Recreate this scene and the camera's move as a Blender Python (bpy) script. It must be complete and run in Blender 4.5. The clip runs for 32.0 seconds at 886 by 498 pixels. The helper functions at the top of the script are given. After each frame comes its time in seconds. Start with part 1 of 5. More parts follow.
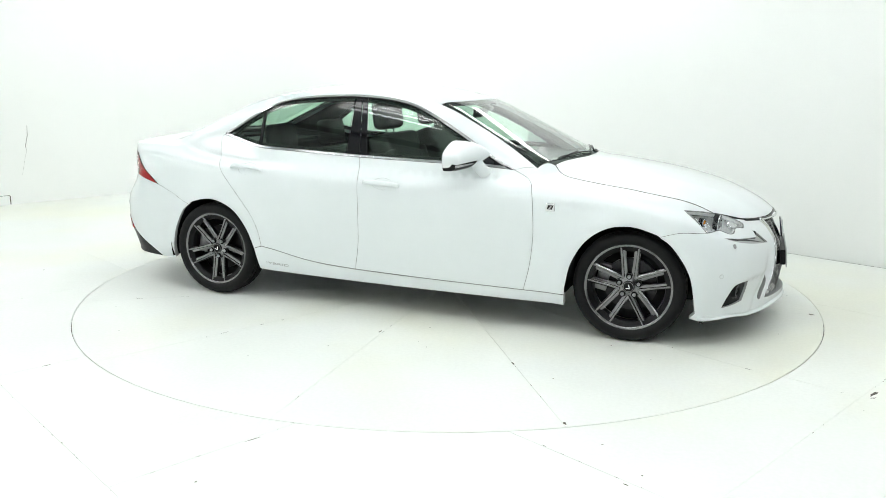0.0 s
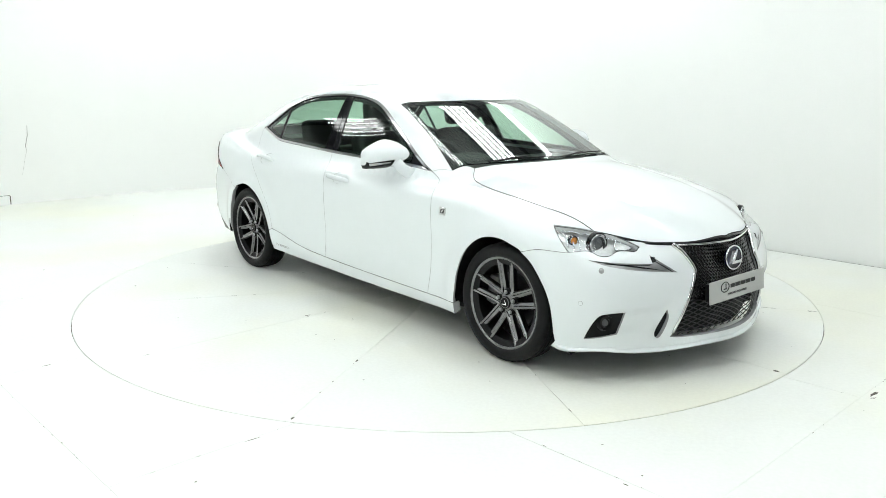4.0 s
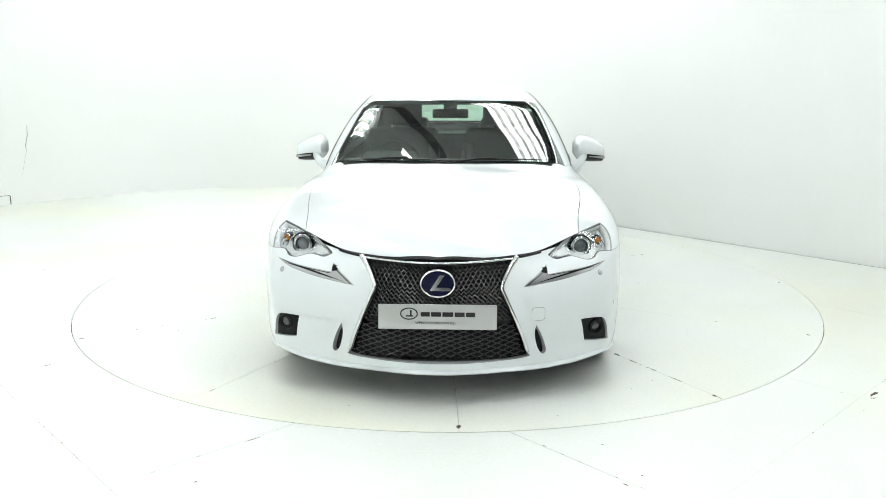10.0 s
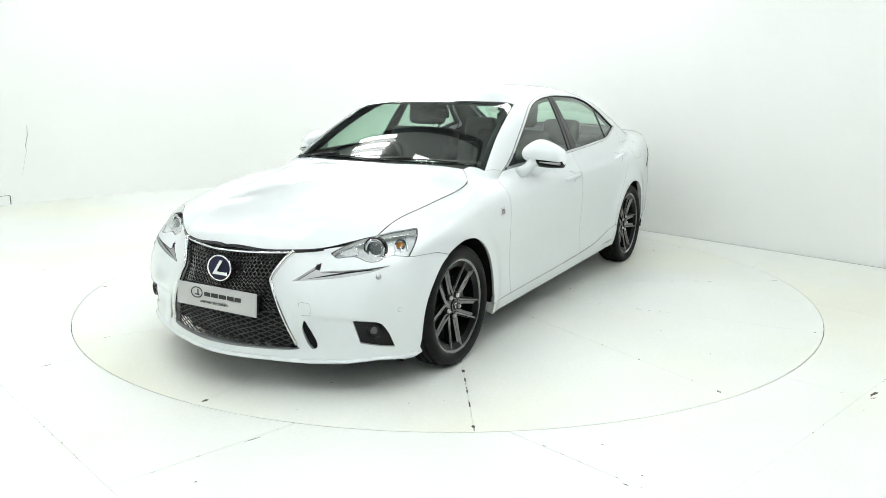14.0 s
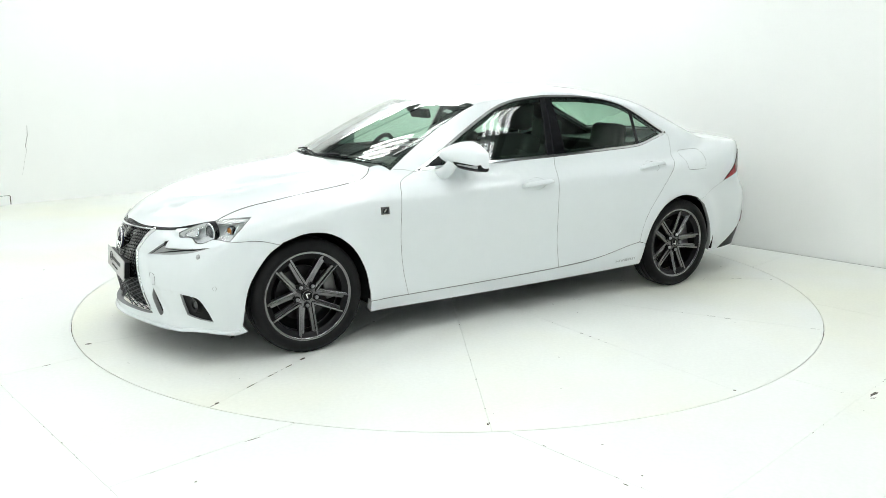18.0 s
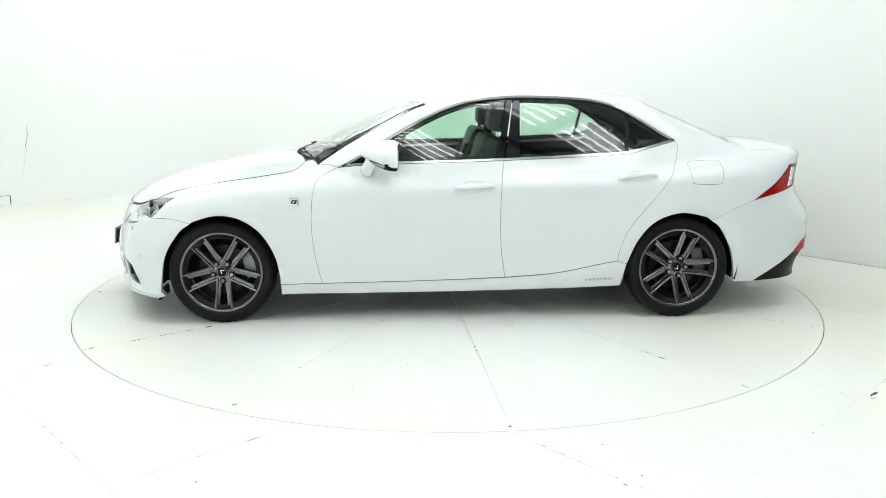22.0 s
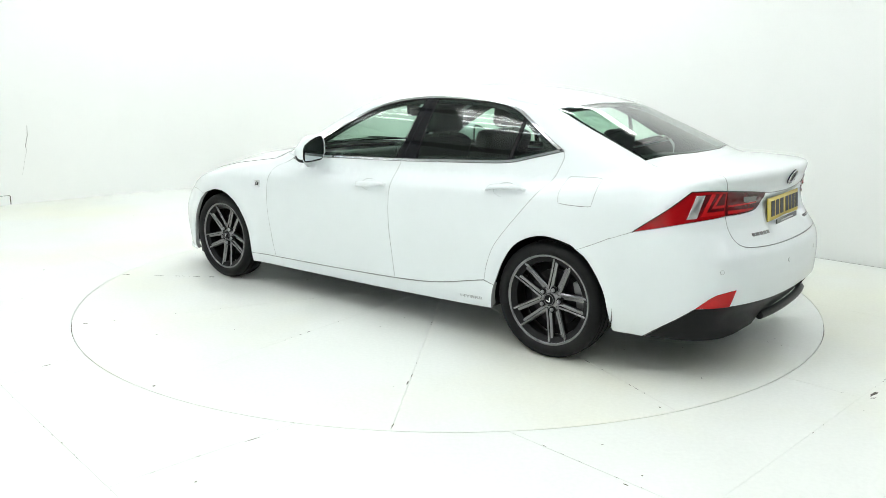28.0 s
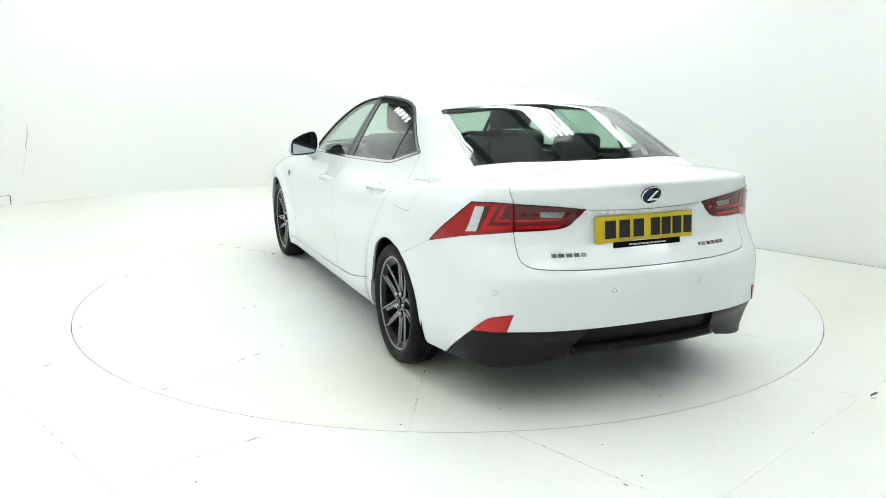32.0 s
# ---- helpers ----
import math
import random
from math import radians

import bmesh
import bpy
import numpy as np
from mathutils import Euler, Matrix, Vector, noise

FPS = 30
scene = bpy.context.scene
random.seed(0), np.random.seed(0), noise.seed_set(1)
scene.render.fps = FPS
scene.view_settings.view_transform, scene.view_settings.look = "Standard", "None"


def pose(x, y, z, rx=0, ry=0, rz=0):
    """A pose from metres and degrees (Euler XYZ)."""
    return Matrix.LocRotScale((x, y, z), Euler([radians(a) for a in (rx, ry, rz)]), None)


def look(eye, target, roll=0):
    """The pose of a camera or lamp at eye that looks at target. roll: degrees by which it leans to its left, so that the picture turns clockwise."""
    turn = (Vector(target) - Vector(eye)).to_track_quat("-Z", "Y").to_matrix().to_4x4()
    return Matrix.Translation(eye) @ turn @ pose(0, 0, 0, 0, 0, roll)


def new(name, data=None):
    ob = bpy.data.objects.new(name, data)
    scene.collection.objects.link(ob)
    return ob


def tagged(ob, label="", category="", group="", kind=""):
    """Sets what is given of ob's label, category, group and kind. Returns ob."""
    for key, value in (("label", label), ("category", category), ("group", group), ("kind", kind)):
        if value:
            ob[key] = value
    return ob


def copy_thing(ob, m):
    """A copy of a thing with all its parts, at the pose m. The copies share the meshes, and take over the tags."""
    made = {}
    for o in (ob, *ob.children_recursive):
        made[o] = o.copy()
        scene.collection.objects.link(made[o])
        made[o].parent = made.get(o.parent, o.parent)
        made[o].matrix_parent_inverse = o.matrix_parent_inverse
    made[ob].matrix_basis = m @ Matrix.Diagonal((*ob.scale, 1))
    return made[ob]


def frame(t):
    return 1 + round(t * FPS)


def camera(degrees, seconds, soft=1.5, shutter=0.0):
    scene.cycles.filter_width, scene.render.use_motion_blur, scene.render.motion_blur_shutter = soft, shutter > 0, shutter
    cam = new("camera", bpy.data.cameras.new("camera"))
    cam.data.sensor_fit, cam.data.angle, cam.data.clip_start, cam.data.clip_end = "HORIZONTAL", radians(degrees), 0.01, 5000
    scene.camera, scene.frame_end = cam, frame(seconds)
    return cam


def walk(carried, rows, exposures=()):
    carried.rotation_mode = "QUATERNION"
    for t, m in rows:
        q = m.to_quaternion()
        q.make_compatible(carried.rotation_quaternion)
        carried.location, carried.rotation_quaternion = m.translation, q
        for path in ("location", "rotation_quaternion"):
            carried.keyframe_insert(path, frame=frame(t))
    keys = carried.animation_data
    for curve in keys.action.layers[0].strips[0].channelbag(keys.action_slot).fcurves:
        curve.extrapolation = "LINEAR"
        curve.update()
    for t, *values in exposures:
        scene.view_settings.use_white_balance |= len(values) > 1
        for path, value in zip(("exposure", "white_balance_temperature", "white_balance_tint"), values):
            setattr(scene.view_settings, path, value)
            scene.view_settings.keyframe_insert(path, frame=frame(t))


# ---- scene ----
cam = camera(58.65, 32.0, soft=0.85)
EYE = (0.0, -5.592, 1.456)
TILT, LEAN, YAW = radians(-12.104), 0.12, radians(0.294)
AIM = Vector((-math.sin(YAW) * math.cos(TILT), math.cos(YAW) * math.cos(TILT), math.sin(TILT)))
STAND = look(EYE, Vector(EYE) + AIM, LEAN)
walk(cam, [(0, STAND), (32, STAND)], exposures=[(0, 0.0), (32, 0.0)])

# ---- world and light ----
world = bpy.data.worlds.new("warehouse_air")
scene.world = world
world.use_nodes = True
world.node_tree.nodes["Background"].inputs["Color"].default_value = (0.95, 1.0, 0.98, 1)
world.node_tree.nodes["Background"].inputs["Strength"].default_value = 0.02
TUBE_POWER = 8.2


# ---- materials ----
def material(name, colour, rough=0.5, metal=0.0, coat=0.0, noise_size=0.0, noise_amount=0.0, bump=0.0, fine=0.0, emit=0.0, spec=0.5):
    m = bpy.data.materials.new(name)
    m.use_nodes = True
    nodes, links = m.node_tree.nodes, m.node_tree.links
    b = nodes["Principled BSDF"]
    b.inputs["Base Color"].default_value = (*colour, 1)
    b.inputs["Roughness"].default_value = rough
    b.inputs["Metallic"].default_value = metal
    b.inputs["Coat Weight"].default_value = coat
    b.inputs["Coat Roughness"].default_value = 0.02
    b.inputs["Specular IOR Level"].default_value = spec
    if emit:
        b.inputs["Emission Color"].default_value = (*colour, 1)
        b.inputs["Emission Strength"].default_value = emit
    if noise_size:
        at = nodes.new("ShaderNodeTexCoord")
        big, small = nodes.new("ShaderNodeTexNoise"), nodes.new("ShaderNodeTexNoise")
        big.inputs["Scale"].default_value, big.inputs["Detail"].default_value = 1 / noise_size, 4
        small.inputs["Scale"].default_value, small.inputs["Detail"].default_value = 1 / (fine or noise_size * 0.08), 3
        both = nodes.new("ShaderNodeMath")
        both.operation = "ADD"
        links.new(at.outputs["Object"], big.inputs["Vector"])
        links.new(at.outputs["Object"], small.inputs["Vector"])
        links.new(big.outputs["Fac"], both.inputs[0])
        links.new(small.outputs["Fac"], both.inputs[1])
        ramp = nodes.new("ShaderNodeMapRange")
        ramp.inputs["From Min"].default_value, ramp.inputs["From Max"].default_value = 0.6, 1.4
        ramp.inputs["To Min"].default_value, ramp.inputs["To Max"].default_value = 1 - noise_amount, 1 + noise_amount * 0.4
        links.new(both.outputs[0], ramp.inputs["Value"])
        mix = nodes.new("ShaderNodeMix")
        mix.data_type, mix.blend_type = "RGBA", "MULTIPLY"
        mix.inputs[0].default_value = 1
        mix.inputs[6].default_value = (*colour, 1)
        links.new(ramp.outputs[0], mix.inputs[7])
        links.new(mix.outputs[2], b.inputs["Base Color"])
        if bump:
            relief = nodes.new("ShaderNodeBump")
            relief.inputs["Strength"].default_value, relief.inputs["Distance"].default_value = bump, 0.002
            links.new(small.outputs["Fac"], relief.inputs["Height"])
            links.new(relief.outputs["Normal"], b.inputs["Normal"])
    return m


def glass(name, tint, shine=1.0, dim=1.0, least=0.07):
    """A thin pane: lets light straight through, tinted, and mirrors more at grazing angles."""
    m = bpy.data.materials.new(name)
    m.use_nodes = True
    nodes, links = m.node_tree.nodes, m.node_tree.links
    nodes.remove(nodes["Principled BSDF"])
    clear, gloss, mix = nodes.new("ShaderNodeBsdfTransparent"), nodes.new("ShaderNodeBsdfGlossy"), nodes.new("ShaderNodeMixShader")
    clear.inputs["Color"].default_value = (tint[0] * dim, tint[1] * dim, tint[2] * dim, 1)
    gloss.inputs["Roughness"].default_value = 0.0
    gloss.inputs["Color"].default_value = (shine, shine, shine, 1)
    weight = nodes.new("ShaderNodeLayerWeight")
    weight.inputs["Blend"].default_value = 0.5
    power, scale = nodes.new("ShaderNodeMath"), nodes.new("ShaderNodeMath")
    power.operation, scale.operation = "POWER", "MULTIPLY_ADD"
    power.inputs[1].default_value = 4.2
    scale.inputs[1].default_value, scale.inputs[2].default_value = 0.93 - least, least
    links.new(weight.outputs["Facing"], power.inputs[0])
    links.new(power.outputs[0], scale.inputs[0])
    links.new(scale.outputs[0], mix.inputs["Fac"])
    links.new(clear.outputs[0], mix.inputs[1])
    links.new(gloss.outputs[0], mix.inputs[2])
    links.new(mix.outputs[0], nodes["Material Output"].inputs["Surface"])
    return m


PAINT = material("pearl_white_paint", (0.785, 0.83, 0.845), 0.34, 0.0, 0.75, 0.9, 0.015, spec=0.45)
# turned-in edges and joints: the shade of the gaps is put into these colours
SEAM = material("dark_seam_shade", (0.02, 0.022, 0.022), 0.8)
SEAM_PALE = material("grey_seam_shade", (0.30, 0.31, 0.31), 0.7)
GREEN_GLASS = glass("green_tinted_glass", (0.66, 0.84, 0.73), least=0.055)
SCREEN_GLASS = glass("windscreen_glass", (0.74, 0.88, 0.80), least=0.09)
CLEAR = glass("clear_lamp_cover", (0.93, 0.95, 0.95), 1.0, 1.0, 0.025)
CHROME = material("polished_chrome", (0.72, 0.73, 0.74), 0.08, 1.0, noise_size=0.05, noise_amount=0.04)
SATIN = material("satin_silver", (0.45, 0.46, 0.47), 0.3, 1.0, noise_size=0.05, noise_amount=0.06)
BLACK_GLOSS = material("gloss_black_plastic", (0.006, 0.006, 0.008), 0.05, 0.0, 0.0, spec=0.4)
BLACK_MATT = material("matt_black_plastic", (0.006, 0.0063, 0.0067), 0.36, noise_size=0.02, noise_amount=0.25, bump=0.08, fine=0.0015, spec=0.2)
LINER = material("wheel_arch_felt", (0.010, 0.010, 0.011), 0.95, noise_size=0.03, noise_amount=0.3)
RUBBER = material("tyre_rubber", (0.006, 0.0063, 0.0066), 0.55, noise_size=0.03, noise_amount=0.3, bump=0.25, fine=0.002, spec=0.22)
GRAPHITE = material("graphite_alloy", (0.19, 0.19, 0.194), 0.2, 0.95, 0.35, noise_size=0.05, noise_amount=0.1)
# near-black: on the barrel and spoke flanks it paints the shade of the gaps
GRAPHITE_DARK = material("dark_alloy_and_gap_shade", (0.014, 0.014, 0.015), 0.35, 0.8, noise_size=0.05, noise_amount=0.15)
STEEL = material("brushed_brake_steel", (0.05, 0.05, 0.052), 0.38, 1.0, noise_size=0.01, noise_amount=0.2)
CAST = material("cast_brake_metal", (0.34, 0.34, 0.345), 0.45, 0.8, noise_size=0.02, noise_amount=0.2)
LEATHER = material("black_leather", (0.010, 0.010, 0.0105), 0.5, noise_size=0.05, noise_amount=0.25, bump=0.08, fine=0.006)
TRIM_DARK = material("dark_cabin_trim", (0.016, 0.017, 0.0175), 0.6, noise_size=0.04, noise_amount=0.2, bump=0.06, fine=0.006)
HEADLINER = material("grey_headliner_cloth", (0.07, 0.072, 0.07), 0.9, noise_size=0.03, noise_amount=0.15)
RED_LENS = material("deep_red_lens", (0.36, 0.004, 0.007), 0.12, 0.0, 0.35, noise_size=0.04, noise_amount=0.2, spec=0.25)
RED_BRIGHT = material("bright_red_light_bar", (0.52, 0.010, 0.013), 0.12, 0.0, 0.35, noise_size=0.02, noise_amount=0.12, spec=0.25)
RED_DARK = material("dark_red_lens", (0.10, 0.002, 0.004), 0.12, 0.0, 0.15, noise_size=0.03, noise_amount=0.2)
REVERSE = material("white_reverse_lens", (0.72, 0.72, 0.72), 0.2, 0.3, 1.0, noise_size=0.008, noise_amount=0.35)
LAMP_SILVER = material("silvered_lamp_inside", (0.86, 0.87, 0.88), 0.22, 0.35, noise_size=0.02, noise_amount=0.2, bump=0.5, fine=0.012)
OPTIC = material("dark_optic", (0.10, 0.11, 0.12), 0.02, 0.3, 1.0)
DARK_CHROME = material("dark_chrome_mesh", (0.030, 0.030, 0.032), 0.1, 0.5, 1.0, noise_size=0.02, noise_amount=0.15)
LATTICE = material("dull_black_lattice", (0.055, 0.055, 0.057), 0.35, 0.3, noise_size=0.02, noise_amount=0.2)
MIRROR = material("tinted_mirror_silver", (0.62, 0.67, 0.69), 0.01, 1.0)
TRIM_CHROME = material("brushed_chrome_trim", (0.66, 0.67, 0.68), 0.14, 1.0, noise_size=0.03, noise_amount=0.08)
CRACK = material("grey_crack", (0.42, 0.42, 0.40), 0.9)
SMOKED = material("smoked_clear_lens", (0.25, 0.24, 0.24), 0.15, 0.2, 0.3, noise_size=0.006, noise_amount=0.4)
AMBER = material("amber_bulb_cover", (0.75, 0.25, 0.03), 0.25, 0.0, 0.8)
NAVY = material("navy_emblem_enamel", (0.008, 0.010, 0.035), 0.12, 0.0, 0.1, spec=0.3)
PLATE_GREY = material("silver_grey_plate", (0.50, 0.51, 0.50), 0.35, 0.0, 0.3, noise_size=0.1, noise_amount=0.03)
PLATE_YELLOW = material("yellow_reflective_plate", (0.66, 0.50, 0.03), 0.35, 0.0, 0.3, noise_size=0.05, noise_amount=0.04)
INK = material("black_print", (0.012, 0.012, 0.012), 0.5)
WALL = material("white_studio_paint", (0.89, 0.905, 0.892), 0.75, noise_size=1.2, noise_amount=0.02, bump=0.15, fine=0.01, spec=0.3)
FLOOR = material("white_floor_paint", (0.85, 0.875, 0.845), 0.40, noise_size=0.7, noise_amount=0.06, bump=0.15, fine=0.02, spec=0.35)
warm, patch, blend = FLOOR.node_tree.nodes.new("ShaderNodeTexNoise"), FLOOR.node_tree.nodes.new("ShaderNodeMapRange"), FLOOR.node_tree.nodes.new("ShaderNodeMix")
where = FLOOR.node_tree.nodes.new("ShaderNodeTexCoord")
warm.inputs["Scale"].default_value, warm.inputs["Detail"].default_value = 0.55, 5
patch.inputs["From Min"].default_value, patch.inputs["From Max"].default_value = 0.48, 0.68
blend.data_type, blend.blend_type = "RGBA", "MULTIPLY"
blend.inputs[7].default_value = (1.0, 0.985, 0.90, 1)
FLOOR.node_tree.links.new(where.outputs["Object"], warm.inputs["Vector"])
FLOOR.node_tree.links.new(warm.outputs["Fac"], patch.inputs["Value"])
FLOOR.node_tree.links.new(patch.outputs[0], blend.inputs[0])
FLOOR.node_tree.links.new(FLOOR.node_tree.nodes["Principled BSDF"].inputs["Base Color"].links[0].from_socket, blend.inputs[6])
FLOOR.node_tree.links.new(blend.outputs[2], FLOOR.node_tree.nodes["Principled BSDF"].inputs["Base Color"])
CONCRETE = material("grey_warehouse_concrete", (0.22, 0.22, 0.21), 0.7, noise_size=0.8, noise_amount=0.25, bump=0.2, fine=0.02)
CHIP = material("chipped_dark_spot", (0.10, 0.095, 0.08), 0.9)
GROUT = material("dusty_joint", (0.20, 0.20, 0.18), 0.9, noise_size=0.3, noise_amount=0.5)
ROOF_SHEET = material("grey_roof_sheeting", (0.74, 0.77, 0.76), 0.7, noise_size=0.6, noise_amount=0.12)
ROOF_STEEL = material("dark_roof_steel", (0.10, 0.10, 0.11), 0.6, noise_size=0.3, noise_amount=0.2)
DARK_CLAD = material("dark_warehouse_cladding", (0.20, 0.21, 0.21), 0.8, noise_size=0.8, noise_amount=0.2)
TUBE = material("glowing_tube", (0.975, 1.0, 0.993), 0.5, emit=TUBE_POWER)
WHITE_METAL = material("white_enamelled_metal", (0.75, 0.76, 0.75), 0.4, noise_size=0.1, noise_amount=0.05)


# ---- mesh helpers ----
from mathutils.geometry import delaunay_2d_cdt


def thing(name, label, category, group="", kind=""):
    return tagged(new(name), label, category, group, kind)


def part(name, bm, mats, parent=None, label="", smooth=None):
    """Links a bmesh as one mesh object under a thing or a part. smooth: degrees under which edges are smooth."""
    me = bpy.data.meshes.new(name)
    if smooth is not None:
        for f in bm.faces:
            f.smooth = True
        for e in bm.edges:
            if len(e.link_faces) == 2 and e.calc_face_angle(0) > radians(smooth):
                e.smooth = False
    bm.to_mesh(me)
    bm.free()
    for m in mats if isinstance(mats, (list, tuple)) else [mats]:
        me.materials.append(m)
    ob = new(name, me)
    if parent:
        ob.parent = parent
    return tagged(ob, label) if label else ob


def box(bm, size, m=None, bevel=0.0, segments=2):
    """A box of that size about the origin of the pose m, its edges rounded."""
    made = bmesh.ops.create_cube(bm, size=1.0)["verts"]
    bmesh.ops.scale(bm, vec=size, verts=made)
    faces = list({f for v in made for f in v.link_faces})
    if bevel:
        out = bmesh.ops.bevel(bm, geom=list({e for v in made for e in v.link_edges}), offset=bevel, segments=segments, profile=0.6, affect="EDGES")
        made = list({v for f in out["faces"] for v in f.verts} | {v for v in made if v.is_valid})
    if m is not None:
        bmesh.ops.transform(bm, matrix=m, verts=made)
    return made


def tube_along(bm, points, radius, sides=8, closed=False, flat=1.0):
    """A round bar along the points."""
    pts = [Vector(p) for p in points]
    n = len(pts)
    rings, last = [], None
    for i, p in enumerate(pts):
        a = pts[(i - 1) % n] if closed or i > 0 else p
        b = pts[(i + 1) % n] if closed or i < n - 1 else p
        way = (b - a).normalized()
        side = last - way * last.dot(way) if last is not None else way.orthogonal()
        side = side.normalized() if side.length > 1e-6 else way.orthogonal().normalized()
        last = side
        up = way.cross(side)
        r = radius(i / max(1, n - 1)) if callable(radius) else radius
        rings.append([bm.verts.new(p + side * math.cos(k * math.tau / sides) * r + up * math.sin(k * math.tau / sides) * r * flat) for k in range(sides)])
    for i in range(n if closed else n - 1):
        A, B = rings[i], rings[(i + 1) % n]
        for k in range(sides):
            bm.faces.new((A[k], A[(k + 1) % sides], B[(k + 1) % sides], B[k]))
    if not closed:
        bm.faces.new(list(reversed(rings[0])))
        bm.faces.new(rings[-1])


def lathe(bm, profile, steps=48, axis="y", m=None, closed=False):
    """Turns a profile of (radius, along) round an axis."""
    rings = []
    for k in range(steps):
        a = k * math.tau / steps
        row = []
        for r, h in profile:
            q = Vector((r * math.cos(a), h, r * math.sin(a))) if axis == "y" else Vector((r * math.cos(a), r * math.sin(a), h))
            row.append(bm.verts.new(m @ q if m is not None else q))
        rings.append(row)
    n = len(profile)
    for k in range(steps):
        A, B = rings[k], rings[(k + 1) % steps]
        for i in range(n if closed else n - 1):
            j = (i + 1) % n
            if profile[i][0] == 0 and profile[j][0] == 0:
                continue
            bm.faces.new((A[i], A[j], B[j], B[i]))
    bmesh.ops.remove_doubles(bm, verts=bm.verts, dist=1e-5)
    bmesh.ops.recalc_face_normals(bm, faces=bm.faces)


def prism(bm, outline, depth, m=None, bevel=0.0):
    """A flat outline of (x, y) given thickness along z."""
    low = [bm.verts.new((x, y, 0)) for x, y in outline]
    high = [bm.verts.new((x, y, depth)) for x, y in outline]
    n = len(outline)
    bm.faces.new(high)
    bm.faces.new(list(reversed(low)))
    for i in range(n):
        j = (i + 1) % n
        bm.faces.new((low[i], low[j], high[j], high[i]))
    bmesh.ops.recalc_face_normals(bm, faces=bm.faces)
    if bevel:
        bmesh.ops.bevel(bm, geom=[e for e in bm.edges if all(v in high for v in e.verts)], offset=bevel, segments=2, profile=0.6, affect="EDGES")
    if m is not None:
        bmesh.ops.transform(bm, matrix=m, verts=bm.verts)


def lettering(name, text, size, m, mat, parent, depth=0.0006, label=""):
    """Words as a thin raised mesh, centred on the pose m."""
    font = bpy.data.curves.new(name, "FONT")
    font.body, font.size, font.align_x, font.align_y, font.extrude = text, size, "CENTER", "CENTER", depth
    ob = new(name + "_curve", font)
    me = bpy.data.meshes.new_from_object(ob.evaluated_get(bpy.context.evaluated_depsgraph_get()))
    bpy.data.objects.remove(ob)
    me.name = name
    me.materials.clear()
    me.materials.append(mat)
    made = new(name, me)
    made.parent, made.matrix_basis = parent, m
    return tagged(made, label) if label else made

def curve(points, soft):
    """A smooth function through the given (at, value) points."""
    at, value = np.array(sorted(points), float).T
    xs = np.linspace(at[0] - 0.8, at[-1] + 0.8, 3200)
    ys = np.interp(xs, at, value)
    low, high = xs < at[0], xs > at[-1]
    ys[low] = value[0] + (xs[low] - at[0]) * (value[1] - value[0]) / (at[1] - at[0])
    ys[high] = value[-1] + (xs[high] - at[-1]) * (value[-1] - value[-2]) / (at[-1] - at[-2])
    step = xs[1] - xs[0]
    n = max(2, int(3 * soft / step))
    bell = np.exp(-0.5 * (np.arange(-n, n + 1) * step / soft) ** 2)
    padded = np.concatenate([ys[0] + (np.arange(-n, 0)) * (ys[1] - ys[0]), ys, ys[-1] + np.arange(1, n + 1) * (ys[-1] - ys[-2])])
    ys = np.convolve(padded, bell / bell.sum(), "valid")
    return lambda x: np.interp(x, xs, ys)


def smooth_max(a, b, k):
    h = np.maximum(k - np.abs(a - b), 0) / k
    return np.maximum(a, b) + h * h * k / 4


PLAN = curve([(-2.5, 0.72), (-2.25, 0.79), (-2.0, 0.838), (-1.7, 0.880), (-1.4, 0.896), (-1.0, 0.893), (-0.3, 0.889), (0.4, 0.889), (1.0, 0.897), (1.4, 0.902), (1.7, 0.885), (1.9, 0.848), (2.05, 0.80), (2.3, 0.66)], 0.09)
SECTION = curve([(0.08, -0.075), (0.16, -0.05), (0.22, -0.028), (0.28, -0.016), (0.42, -0.010), (0.55, -0.003), (0.68, 0.0), (0.77, -0.002), (0.83, -0.013), (0.88, -0.036), (0.95, -0.082), (1.0, -0.118), (1.1, -0.20)], 0.016)
HOOD = curve([(-2.6, 0.91), (-2.41, 1.004), (-2.33, 1.034), (-2.17, 1.056), (-2.0, 1.063), (-1.85, 1.057), (-1.5, 1.0), (-1.2, 0.975), (0.6, 0.97), (1.0, 0.966), (1.15, 0.952), (1.38, 0.921), (1.6, 0.883), (1.81, 0.828), (2.03, 0.757), (2.13, 0.713), (2.19, 0.668), (2.25, 0.60)], 0.035)
NOSE = curve([(0.08, 2.14), (0.13, 2.212), (0.165, 2.236), (0.20, 2.233), (0.24, 2.236), (0.32, 2.258), (0.42, 2.260), (0.5, 2.243), (0.57, 2.214), (0.65, 2.178), (0.70, 2.147), (0.75, 2.09), (0.85, 1.95)], 0.022)
TAIL = curve([(0.10, -2.28), (0.18, -2.345), (0.27, -2.395), (0.38, -2.428), (0.5, -2.436), (0.57, -2.434), (0.625, -2.425), (0.66, -2.405), (0.70, -2.375), (0.76, -2.337), (0.84, -2.318), (0.90, -2.320), (0.96, -2.335), (1.0, -2.372), (1.03, -2.41), (1.1, -2.46)], 0.012)
CABIN = curve([(1.4, 0.792), (1.02, 0.972), (0.66, 1.148), (0.31, 1.316), (0.22, 1.346), (0.1, 1.378), (-0.05, 1.405), (-0.24, 1.424), (-0.44, 1.433), (-0.63, 1.430), (-0.82, 1.416), (-1.0, 1.391), (-1.2, 1.355), (-1.33, 1.322), (-1.6, 1.207), (-1.885, 1.085), (-2.0, 1.035), (-2.4, 0.86)], 0.028)
